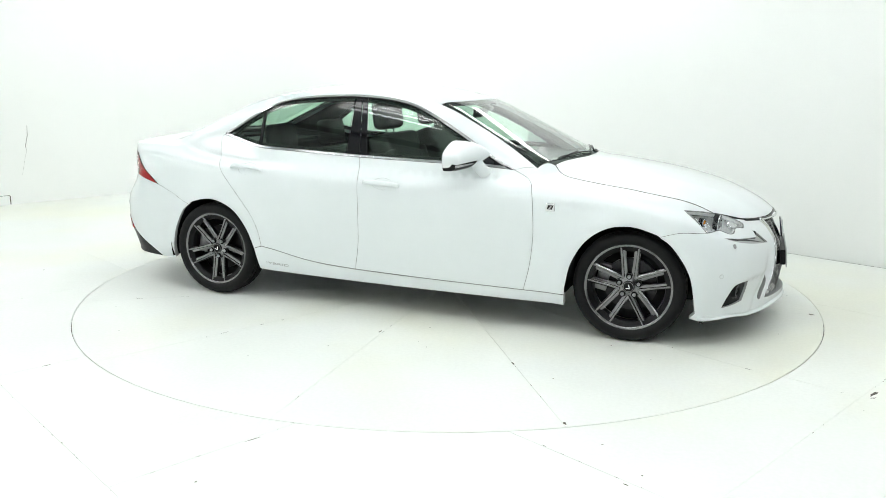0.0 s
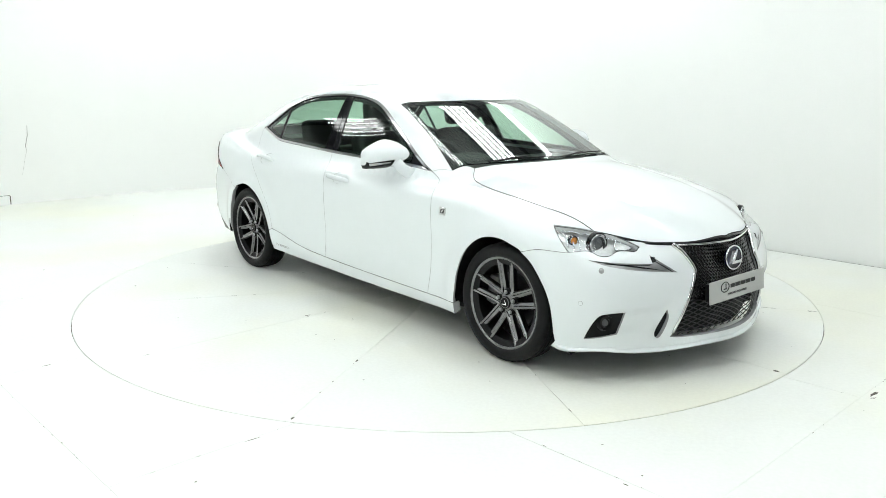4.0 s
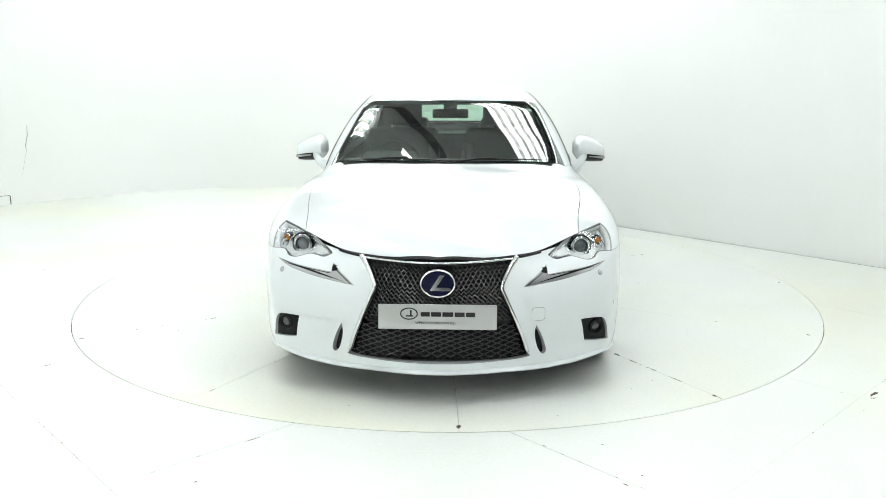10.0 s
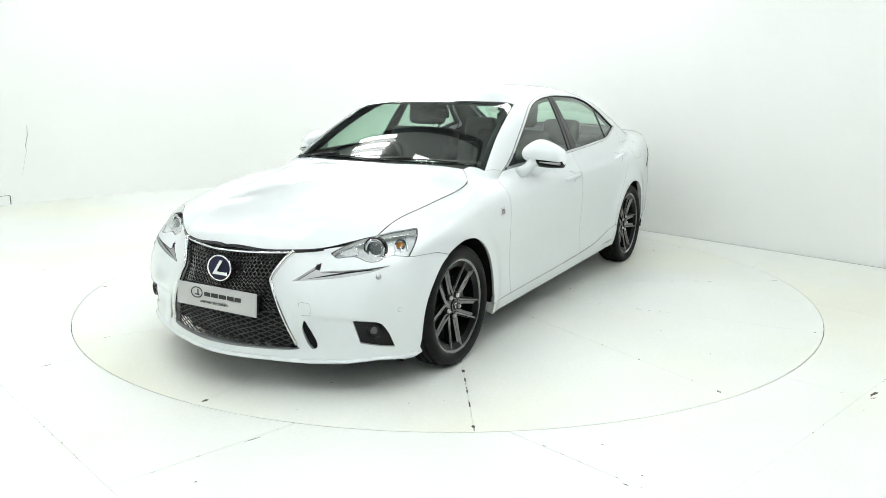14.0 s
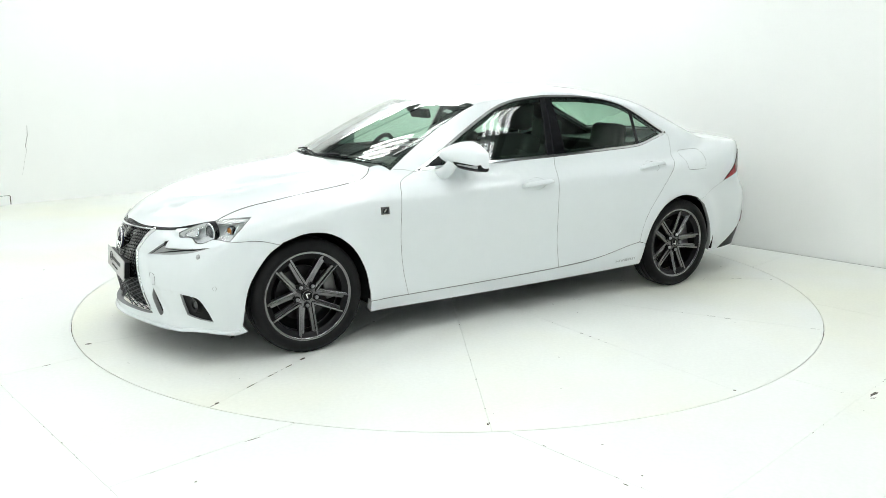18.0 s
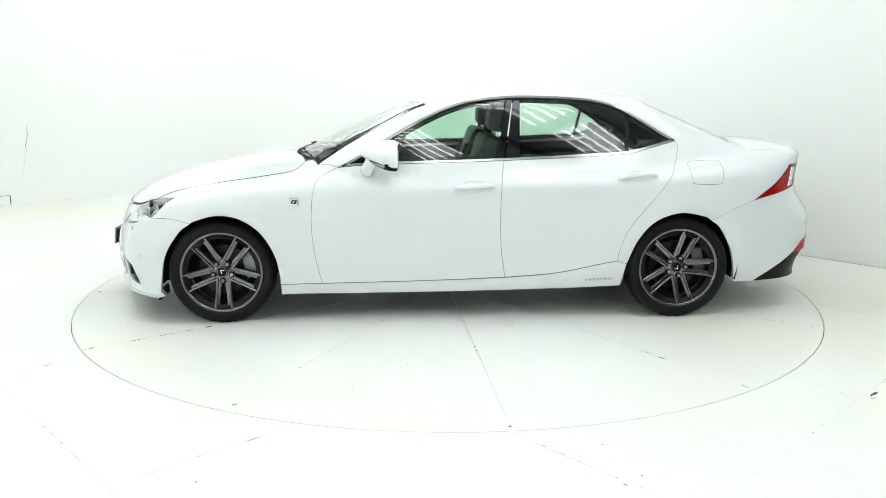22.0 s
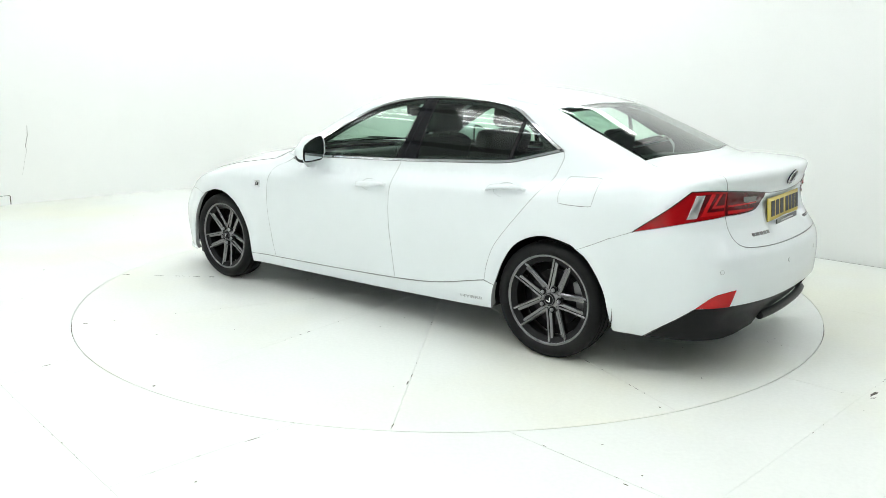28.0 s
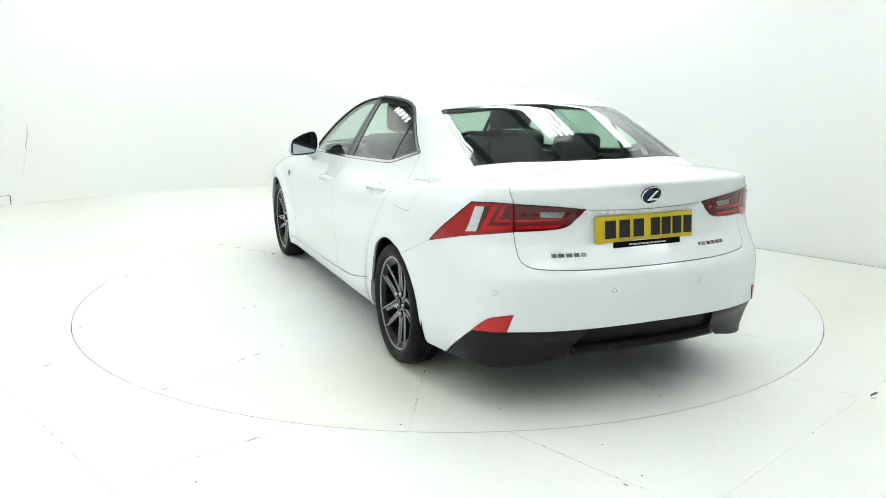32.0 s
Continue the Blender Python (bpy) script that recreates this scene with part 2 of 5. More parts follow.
CABIN_PLAN = curve([(-2.2, 0.63), (-1.9, 0.71), (-1.6, 0.755), (-1.2, 0.782), (-0.8, 0.79), (0.0, 0.79), (0.3, 0.785), (0.6, 0.755), (0.9, 0.70), (1.1, 0.64)], 0.12)


def body(x, y, z):
    """The car's outer form: below nought inside, above it outside."""
    y = np.abs(y)
    flare = 0.0
    for wheel in (1.4, -1.4):
        r = np.hypot(x - wheel, z - 0.315)
        flare = flare + 0.016 * np.exp(-(((r - 0.38) / 0.07) ** 2)) * (z > 0.1)
    waist = -0.010 * np.exp(-((x - 0.1) / 0.75) ** 2) * np.exp(-((z - 0.42) / 0.14) ** 2)
    tuck = 0.032 / (1 + np.exp((1.74 - x) / 0.05)) / (1 + np.exp((0.565 - z) / 0.03))
    side = y - PLAN(x) - SECTION(z + 0.03 * x) - flare - waist + tuck
    crown = np.where(x > 0, 0.13, 0.09)
    dome = 0.010 / (1 + np.exp(-(0.34 + (2.1 - x) * 0.16 - y) / 0.018)) * (x > 0.5)
    top = z - HOOD(x) + crown * y**2 - dome + 0.06 * y**4 / (1 + np.exp((1.48 - x) / 0.07))
    lower = 1 / (1 + np.exp((z - 0.29) / 0.045))
    blunt = 0.11 + 0.16 * lower
    front = x - NOSE(z) + (0.37 + 0.0925 * lower) * (np.sqrt(y**2 + blunt**2) - blunt) + 0.06 * y**4
    edge = y - 0.30 - 0.53 * (0.52 - z)
    channel = 0.008 * np.exp(-(((edge - 0.072) / 0.036) ** 2)) / (1 + np.exp((z - 0.47) / 0.02)) / (1 + np.exp((0.17 - z) / 0.01))
    pocket = 0.013 / (1 + np.exp((z - 0.374) / 0.0045)) / (1 + np.exp((0.235 - z) / 0.016)) / (1 + np.exp((0.46 - y) / 0.035)) / (1 + np.exp((y - 0.80) / 0.022))
    cut = 0.045 / (1 + np.exp((0.635 - z) / 0.013)) / (1 + np.exp((0.42 - y) / 0.03))
    front = front + (channel + pocket + cut) * (x > 1.5)
    tray = 0.024 / (1 + np.exp((y - 0.295) / 0.016)) / (1 + np.exp((0.725 - z) / 0.016)) / (1 + np.exp((z - 0.888) / 0.010))
    rear = TAIL(z) + tray * (x < 0) + 0.15 * y**2 + 0.33 * y**4 - x
    low = smooth_max(smooth_max(side, top, 0.07), smooth_max(front, rear, 0.02), 0.10)
    bend = np.where(x > -0.3, x + 0.17 * y**2, x - 0.17 * y**2)
    roof = z - CABIN(bend) + 0.10 * y**2
    cheek = y - CABIN_PLAN(x) + 0.47 * (z - 0.98) + 0.22 * np.maximum(z - 0.98, 0) ** 2
    cabin = np.maximum(smooth_max(roof, cheek, 0.10), 0.90 - z)
    return -smooth_max(-low, -cabin, 0.03)


# ---- panels on the car's form ----
def normal_at(p):
    p = np.asarray(p, float)
    e = 0.004
    g = np.stack([body(p[:, 0] + e, p[:, 1], p[:, 2]) - body(p[:, 0] - e, p[:, 1], p[:, 2]),
                  body(p[:, 0], p[:, 1] + e, p[:, 2]) - body(p[:, 0], p[:, 1] - e, p[:, 2]),
                  body(p[:, 0], p[:, 1], p[:, 2] + e) - body(p[:, 0], p[:, 1], p[:, 2] - e)], 1)
    return g / np.linalg.norm(g, axis=1, keepdims=True)


def reach(start, way, far):
    """Where rays from inside leave the car's form."""
    a, b = np.zeros(len(start)), np.full(len(start), float(far))
    for _ in range(26):
        c = (a + b) / 2
        out = body(*(start + c[:, None] * way).T) > 0
        b, a = np.where(out, c, b), np.where(out, a, c)
    return start + ((a + b) / 2)[:, None] * way


ARM = 0.85  # metres for a radian in the flat maps


def unfold(view, p):
    """Places on the form to a flat map: ring (round the long axis), front or rear (round an upright axis), lid (round a cross axis)."""
    if view == "ring":
        return np.stack([p[:, 0], ARM * np.arctan2(p[:, 2] - 0.45, p[:, 1])], 1)
    if view == "lid":
        return np.stack([p[:, 1], 0.42 * np.arctan2(-(p[:, 0] + 1.95), p[:, 2] - 0.80)], 1)
    s = 1 if view == "front" else -1
    return np.stack([ARM * np.arctan2(p[:, 1], s * p[:, 0] - 1.3), p[:, 2]], 1)


def fold(view, q):
    q = np.asarray(q, float)
    zero = np.zeros(len(q))
    if view == "ring":
        a = q[:, 1] / ARM
        return reach(np.stack([q[:, 0], zero, zero + 0.45], 1), np.stack([zero, np.cos(a), np.sin(a)], 1), 1.6)
    if view == "lid":
        a = q[:, 1] / 0.42
        return reach(np.stack([zero - 1.95, q[:, 0], zero + 0.80], 1), np.stack([-np.sin(a), zero, np.cos(a)], 1), 1.6)
    s, a = (1 if view == "front" else -1), q[:, 0] / ARM
    return reach(np.stack([zero + s * 1.3, zero, q[:, 1]], 1), np.stack([s * np.cos(a), np.sin(a), zero], 1), 1.6)


def bent(points, n=6):
    """A smooth open line through the points."""
    p = np.array(points, float)
    if len(p) < 3:
        return np.array([p[0] + (p[1] - p[0]) * k / n for k in range(n + 1)])
    q = np.vstack([2 * p[0] - p[1], p, 2 * p[-1] - p[-2]])
    out = []
    for i in range(1, len(q) - 2):
        for k in range(n):
            t = k / n
            out.append(0.5 * (2 * q[i] + (q[i + 1] - q[i - 1]) * t + (2 * q[i - 1] - 5 * q[i] + 4 * q[i + 1] - q[i + 2]) * t * t + (3 * q[i] - q[i - 1] - 3 * q[i + 1] + q[i + 2]) * t**3))
    return np.array(out + [p[-1]])


def side(*points, n=6):
    """A line on the left side, from (x, z)."""
    q = bent(points, n)
    zero = np.zeros(len(q))
    return reach(np.stack([q[:, 0], zero, q[:, 1]], 1), np.stack([zero, zero + 1, zero], 1), 1.3)


def over(*points, n=6):
    """A line on the upper faces, from (x, y)."""
    q = bent(points, n)
    zero = np.zeros(len(q))
    return reach(np.stack([q[:, 0], q[:, 1], zero + 0.5], 1), np.stack([zero, zero, zero + 1], 1), 1.3)


def ahead(*points, n=6):
    """A line on the nose, from (degrees to the left, z)."""
    q = bent(points, n)
    return fold("front", np.stack([ARM * np.radians(q[:, 0]), q[:, 1]], 1))


def behind(*points, n=6):
    """A line on the tail, from (degrees to the left, z)."""
    q = bent(points, n)
    return fold("rear", np.stack([ARM * np.radians(q[:, 0]), q[:, 1]], 1))


def bridge(a, b, n=6):
    """A line over the form between two places on it."""
    p = np.array([a + (b - a) * k / n for k in range(n + 1)])
    c = np.array([-1.95, 0.35, 0.78])
    way = p - c
    return reach(np.repeat(c[None], n + 1, 0), way / np.linalg.norm(way, axis=1, keepdims=True), 1.3)


def chain(*lines):
    """Lines joined end to end, with doubled points left out."""
    out = []
    for line in lines:
        for p in line:
            if not out or np.linalg.norm(p - out[-1]) > 0.003:
                out.append(p)
    if np.linalg.norm(out[0] - out[-1]) < 0.003:
        out.pop()
    return np.array(out)


def both_sides(half):
    """A loop made of a line on the left, from centre to centre, and its mirror image."""
    half = np.array(half)
    other = half[::-1] * [1, -1, 1]
    return chain(half, other)


def shrink(loop, by):
    """A flat loop drawn in by that much."""
    area = 0.5 * np.sum(loop[:, 0] * np.roll(loop[:, 1], -1) - np.roll(loop[:, 0], -1) * loop[:, 1])
    if area < 0:
        loop = loop[::-1]
    back, on = loop - np.roll(loop, 1, 0), np.roll(loop, -1, 0) - loop
    na, nb = [np.stack([-d[:, 1], d[:, 0]], 1) / np.maximum(np.linalg.norm(d, axis=1, keepdims=True), 1e-9) for d in (back, on)]
    mid = na + nb
    mid /= np.maximum(np.linalg.norm(mid, axis=1, keepdims=True), 1e-6)
    return loop + mid * by / np.maximum((mid * na).sum(1, keepdims=True), 0.5)


def panel(name, loop, view, mats, parent, holes=(), step=0.03, gap=0.002, sink=0.0, lip=0.014, label="", mirror=False, hole_lip=True):
    """A sheet cut from the car's form along a loop of places on it, with turned-in edges. sink: how far under the form it lies."""
    loops = [shrink(unfold(view, np.array(loop)), gap)] + [shrink(unfold(view, np.array(h)), -gap) for h in holes]
    low, high = loops[0].min(0), loops[0].max(0)
    flat = [Vector(p) for lp in loops for p in lp]
    edges, at = [], 0
    for lp in loops:
        n = len(lp)
        edges += [(at + i, at + (i + 1) % n) for i in range(n)]
        at += n
    border = np.vstack(loops)
    for i, gx in enumerate(np.arange(low[0] + step / 2, high[0], step)):
        gy = np.arange(low[1] + step / 2, high[1], step) + (step / 2 if i % 2 else 0)
        grid = np.stack([np.full(len(gy), gx), gy], 1)
        far = np.sqrt(((grid[:, None] - border[None]) ** 2).sum(-1)).min(1)
        flat += [Vector(p) for p in grid[far > step * 0.55]]
    verts, _, faces, *_ = delaunay_2d_cdt(flat, edges, [], 0, 1e-6)
    q = np.array([tuple(v) for v in verts])
    mids = np.array([q[list(f)].mean(0) for f in faces])
    inside = np.zeros(len(mids), bool)
    for lp in loops:
        for (x0, y0), (x1, y1) in zip(lp, np.roll(lp, -1, 0)):
            if y0 != y1:
                crosses = (mids[:, 1] < y0) != (mids[:, 1] < y1)
                inside ^= crosses & (mids[:, 0] < (x1 - x0) * (mids[:, 1] - y0) / (y1 - y0) + x0)
    faces = [f for f, ok in zip(faces, inside) if ok]
    used = sorted({i for f in faces for i in f})
    place = {old: k for k, old in enumerate(used)}
    faces = [[place[i] for i in f] for f in faces]
    p = fold(view, q[used])
    nrm = normal_at(p)
    p = p - nrm * sink
    tri = faces[0]
    if np.dot(np.cross(p[tri[1]] - p[tri[0]], p[tri[2]] - p[tri[0]]), nrm[tri[0]]) < 0:
        faces = [f[::-1] for f in faces]
    count = {}
    for f in faces:
        for i in range(len(f)):
            count[(f[i], f[(i + 1) % len(f)])] = 1
    rim = [(a, b) for a, b in count if (b, a) not in count]
    pts, normals = list(p), [list(nrm[i]) for f in faces for i in f]
    bend = {}
    for a in {i for e in rim for i in e}:
        bend[a] = (len(pts), len(pts) + 1)
        pts += [p[a] - nrm[a] * 0.0006, p[a] - nrm[a] * lip]
    out = list(faces)
    for a, b in rim:
        out.append([b, a, bend[a][1], bend[b][1]])
        normals += [[0, 0, 0]] * 4
    if mirror:
        pts = [v * np.array([1, -1, 1]) for v in pts]
        k, fixed = 0, []
        for f in out:
            fixed += [[n[0], -n[1], n[2]] for n in normals[k:k + len(f)][::-1]]
            k += len(f)
        normals, out = fixed, [f[::-1] for f in out]
    me = bpy.data.meshes.new(name)
    me.from_pydata([tuple(v) for v in pts], [], out)
    for m in mats if isinstance(mats, (list, tuple)) else [mats, SEAM]:
        me.materials.append(m)
    me.polygons.foreach_set("use_smooth", [True] * len(out))
    me.polygons.foreach_set("material_index", [0] * len(faces) + [min(1, len(me.materials) - 1)] * len(rim))
    me.normals_split_custom_set(normals)
    me.validate()
    ob = new(name, me)
    ob.parent = parent
    return tagged(ob, label) if label else ob


def pair(name, loop, view, mats, parent, **more):
    """The same panel on the left and on the right."""
    return panel(name, loop, view, mats, parent, **more), panel(name, loop, view, mats, parent, mirror=True, **more)


def on_form(view, a, b, out=0.0):
    """A pose on the form: z points out of it, x to the car's rear (sides) or left (ends), seen upright from outside."""
    p = {"side": side, "over": over, "ahead": ahead, "behind": behind}[view]((a, b), (a + 1e-4, b), n=1)[:1]
    n = Vector(normal_at(p)[0])
    up = Vector((0, 0, 1)) - n * n.z
    if view == "over":
        up = Vector((-1, 0, 0)) + n * n.x
    up.normalize()
    right = up.cross(n)
    m = Matrix((right, up, n)).transposed().to_4x4()
    m.translation = Vector(p[0]) + n * out
    return m


FLIP = Matrix.Diagonal((1, -1, 1, 1))


# ---- the studio ----
NA, NB = Vector((0.7220, 0.6919)), Vector((-0.6919, 0.7220))  # the room's two directions
RING = 2.498


def room(a, b):
    """A place on the plan from metres along the room's two directions."""
    v = NA * a + NB * b
    return v.x, v.y


WALL_A, WALL_B, BACK_A, BACK_B, ROUND, WALL_H = 2.87, 6.2, -7.2, -6.6, 2.75, 3.4


def wall_strip(name, plan, label, low=0.0, high=WALL_H, mat=WALL, thick=0.12):
    """An upright wall along a plan line, its inner face on the line."""
    bm = bmesh.new()
    pts = [Vector(p) for p in plan]
    rows = []
    for i, p in enumerate(pts):
        a, b = pts[max(0, i - 1)], pts[min(len(pts) - 1, i + 1)]
        d = (b - a).normalized()
        out = Vector((d.y, -d.x)) * thick
        q = p + out
        rows.append([bm.verts.new((p.x, p.y, low)), bm.verts.new((p.x, p.y, high)), bm.verts.new((q.x, q.y, high)), bm.verts.new((q.x, q.y, low))])
    for A, B in zip(rows, rows[1:]):
        for k in range(4):
            bm.faces.new((A[k], A[(k + 1) % 4], B[(k + 1) % 4], B[k]))
    bm.faces.new(rows[0])
    bm.faces.new(rows[-1][::-1])
    bmesh.ops.recalc_face_normals(bm, faces=bm.faces)
    return tagged(part(name, bm, mat, None, smooth=25), label, "wall", kind="structure")


corner = [(WALL_A - ROUND + ROUND * math.cos(a), WALL_B - ROUND + ROUND * math.sin(a)) for a in np.linspace(0, math.pi / 2, 25)]
wall_strip("wall_east", [room(WALL_A, BACK_B), room(WALL_A, WALL_B - ROUND)], "plain white painted studio wall beside the turntable")
wall_strip("wall_north", [room(*p) for p in corner], "rounded white corner of the studio backdrop wall")
wall_strip("wall_west", [room(WALL_A - ROUND, WALL_B), room(BACK_A, WALL_B)], "white painted studio wall with a cracked joint")
wall_strip("wall_south", [room(BACK_A, WALL_B), room(BACK_A, BACK_B)], "plain white studio wall behind the camera")


def slab(name, inside, lines, mat, parent=None, depth=0.014, label=""):
    """A flat board at floor level: the faces within the given lines whose middle passes the test."""
    pts, edges = [], []
    for line, closed in lines:
        at, n = len(pts), len(line)
        pts += [Vector(p) for p in line]
        edges += [(at + i, at + (i + 1) % n) for i in range(n if closed else n - 1)]
    verts, _, faces, *_ = delaunay_2d_cdt(pts, edges, [], 0, 1e-5)
    keep = [f for f in faces if inside(sum((verts[i] for i in f), Vector((0, 0))) / len(f))]
    bm = bmesh.new()
    vs = {}
    for f in keep:
        bm.faces.new([vs.setdefault(i, bm.verts.new((*verts[i], 0)) if i not in vs else vs[i]) for i in f])
    for v in [v for v in bm.verts if not v.link_faces]:
        bm.verts.remove(v)
    bmesh.ops.recalc_face_normals(bm, faces=bm.faces)
    if bm.faces and sum(f.normal.z for f in bm.faces) < 0:
        bmesh.ops.reverse_faces(bm, faces=bm.faces)
    rim = [e for e in bm.edges if len(e.link_faces) == 1]
    made = bmesh.ops.extrude_edge_only(bm, edges=rim)["geom"]
    bmesh.ops.translate(bm, verts=[g for g in made if isinstance(g, bmesh.types.BMVert)], vec=(0, 0, -depth))
    bmesh.ops.recalc_face_normals(bm, faces=[f for f in bm.faces])
    return part(name, bm, mat, parent, label)


def circle(r, n=144):
    return [(r * math.cos(k * math.tau / n), r * math.sin(k * math.tau / n)) for k in range(n)]


A_LINES, B_LINES = (-2.945, -1.53, -0.05, 1.42, 2.862), (-2.865, -1.29, 0.20, 1.68, 3.1)
GAP = 0.0012
outer = [room(*p) for p in ((BACK_A - 0.1, BACK_B - 0.1), (WALL_A + 0.1, BACK_B - 0.1), (WALL_A + 0.1, WALL_B + 0.1), (BACK_A - 0.1, WALL_B + 0.1))]
pit = [room(*p) for p in ((A_LINES[0], B_LINES[0]), (WALL_A + 0.1, B_LINES[0]), (WALL_A + 0.1, B_LINES[-1]), (A_LINES[0], B_LINES[-1]))]


def in_pit(v, grow=0.0):
    a, b = NA.dot(v), NB.dot(v)
    return A_LINES[0] - grow < a < 9 and B_LINES[0] - grow < b < B_LINES[-1] + grow


floor = slab("floor", lambda v: not in_pit(v), [(outer, True), (pit, True)], FLOOR)
tagged(floor, "white painted studio floor with scuffs", "floor", kind="structure")
bm = bmesh.new()
bm.faces.new([bm.verts.new((*p, -0.016)) for p in outer])
base = part("floor_base", bm, GROUT)
tagged(base, "dark dirty gap base under the floor boards", "floor", kind="structure")
bm = bmesh.new()
bm.faces.new([bm.verts.new((*room(*p), -0.02)) for p in ((-11, -11), (9, -11), (9, 11), (-11, 11))])
tagged(part("ground", bm, CONCRETE), "grey concrete warehouse floor round the set", "floor", kind="structure")
surround = thing("turntable_surround", "white painted floor boards set round the turntable", "floor", kind="structure")
for a0, a1 in zip(A_LINES, A_LINES[1:]):
    for b0, b1 in zip(B_LINES, B_LINES[1:]):
        cell = [room(*p) for p in ((a0 + GAP, b0 + GAP), (a1 - GAP, b0 + GAP), (a1 - GAP, b1 - GAP), (a0 + GAP, b1 - GAP))]
        if max(Vector(c).length for c in cell) < RING:
            continue

        def within(v, a0=a0, a1=a1, b0=b0, b1=b1):
            return a0 + GAP < NA.dot(v) < a1 - GAP and b0 + GAP < NB.dot(v) < b1 - GAP and v.length > RING + 0.0005

        slab("floor_board", within, [(cell, True), (circle(RING + 0.002), True)], FLOOR, surround)

turntable = thing("turntable", "round white painted turntable made of wedge boards", "turntable")
for k in range(12):
    a0, a1 = radians(3 + 30 * k), radians(33 + 30 * k)
    rim_line = [((RING - 0.0032) * math.cos(a), (RING - 0.0032) * math.sin(a)) for a in np.linspace(a0 + 0.0003, a1 - 0.0003, 15)]
    hub_line = [(0.12 * math.cos(a), 0.12 * math.sin(a)) for a in np.linspace(a1 - 0.01, a0 + 0.01, 4)]
    bm = bmesh.new()
    top = [bm.verts.new((x, y, 0)) for x, y in rim_line + hub_line]
    low = [bm.verts.new((x, y, -0.014)) for x, y in rim_line + hub_line]
    bm.faces.new(top)
    for i in range(len(top)):
        j = (i + 1) % len(top)
        bm.faces.new((top[j], top[i], low[i], low[j]))
    part("board", bm, FLOOR, turntable)
bm = bmesh.new()
lathe(bm, [(0.0, -0.0005), (0.119, -0.0005), (0.119, -0.012), (0.0, -0.012)], 40, "z")
part("hub_cap", bm, FLOOR, turntable)


def flakes(spots, seed, lift):
    """Small torn flakes of missing paint: (x, y, length, width, turn in degrees)."""
    rnd = random.Random(seed)
    bm = bmesh.new()
    for x, y, length, width, turn in spots:
        c, s = math.cos(radians(turn)), math.sin(radians(turn))
        n = 9
        ring = []
        for k in range(n):
            a = k * math.tau / n
            r = rnd.uniform(0.55, 1.1)
            u, v = math.cos(a) * length / 2 * r, math.sin(a) * width / 2 * r
            ring.append(bm.verts.new((x + u * c - v * s, y + u * s + v * c, lift)))
        bm.faces.new(ring)
    return bm


rnd = random.Random(4)
spots = []
for k in range(12):
    a = radians(3 + 30 * k)
    for _ in range(rnd.randint(5, 10) if k in (1, 3, 5) else rnd.randint(3, 6)):
        r, length = rnd.uniform(0.9, 2.47), rnd.choice((0.015, 0.02, 0.03, 0.06))
        spots.append((r * math.cos(a), r * math.sin(a), length, rnd.uniform(0.003, 0.007), math.degrees(a) + rnd.uniform(-6, 6)))
for r, a, length, width in ((2.44, 3, 0.045, 0.030), (1.78, 33, 0.05, 0.018), (1.9, 33, 0.07, 0.012), (2.05, 33, 0.06, 0.012), (2.2, 33, 0.08, 0.010), (2.44, 33, 0.03, 0.02), (2.45, 93, 0.02, 0.015), (1.95, 122.8, 0.05, 0.01), (2.42, 62.8, 0.03, 0.012), (2.46, -56.8, 0.035, 0.015), (1.7, -57, 0.04, 0.015), (1.2, -88, 0.05, 0.012), (2.43, 152, 0.02, 0.01)):
    spots.append((r * math.cos(radians(a)), r * math.sin(radians(a)), length, width, a))
for _ in range(40):
    r, a = 2.4 * math.sqrt(rnd.random()), rnd.uniform(0, math.tau)
    spots.append((r * math.cos(a), r * math.sin(a), rnd.uniform(0.006, 0.016), rnd.uniform(0.004, 0.008), rnd.uniform(0, 180)))
tagged(part("paint_chips", flakes(spots, 5, 0.0004), CHIP, turntable), kind="stuff")
spots = []
for a in A_LINES[:3]:
    for _ in range(12):
        spots.append((*room(a + rnd.uniform(-0.003, 0.003), rnd.uniform(-2.8, 0.2)), rnd.choice((0.010, 0.016, 0.026)), 0.0026, 43.8 + 90 + rnd.uniform(-8, 8)))
for b in B_LINES[:3]:
    for _ in range(12):
        spots.append((*room(rnd.uniform(-2.9, 0.9), b + rnd.uniform(-0.003, 0.003)), rnd.choice((0.010, 0.016, 0.026)), 0.0026, 43.8 + rnd.uniform(-8, 8)))
spots = [s for s in spots if math.hypot(s[0], s[1]) > RING + 0.03]
for x, y, length, width, turn in ((2.03, -2.06, 0.10, 0.022, 42), (2.0, -2.11, 0.05, 0.012, 10), (-0.80, -2.57, 0.09, 0.007, 40), (-2.08, -1.72, 0.05, 0.010, 43), (0.66, -2.93, 0.025, 0.008, -50), (0.40, -2.62, 0.025, 0.004, -50)):
    spots.append((x, y, length, width, turn))
for _ in range(60):
    x, y = rnd.uniform(-5, 3), rnd.uniform(-3.5, 4)
    if math.hypot(x, y) > RING + 0.05 and NA.dot((x, y)) < 2.8 and NB.dot((x, y)) < 6.0:
        spots.append((x, y, rnd.uniform(0.008, 0.02), rnd.uniform(0.004, 0.009), rnd.uniform(0, 180)))
chips = tagged(part("paint_chips", flakes(spots, 6, 0.0004), CHIP), "dark chips in the white floor paint", "paint chips", kind="stuff")

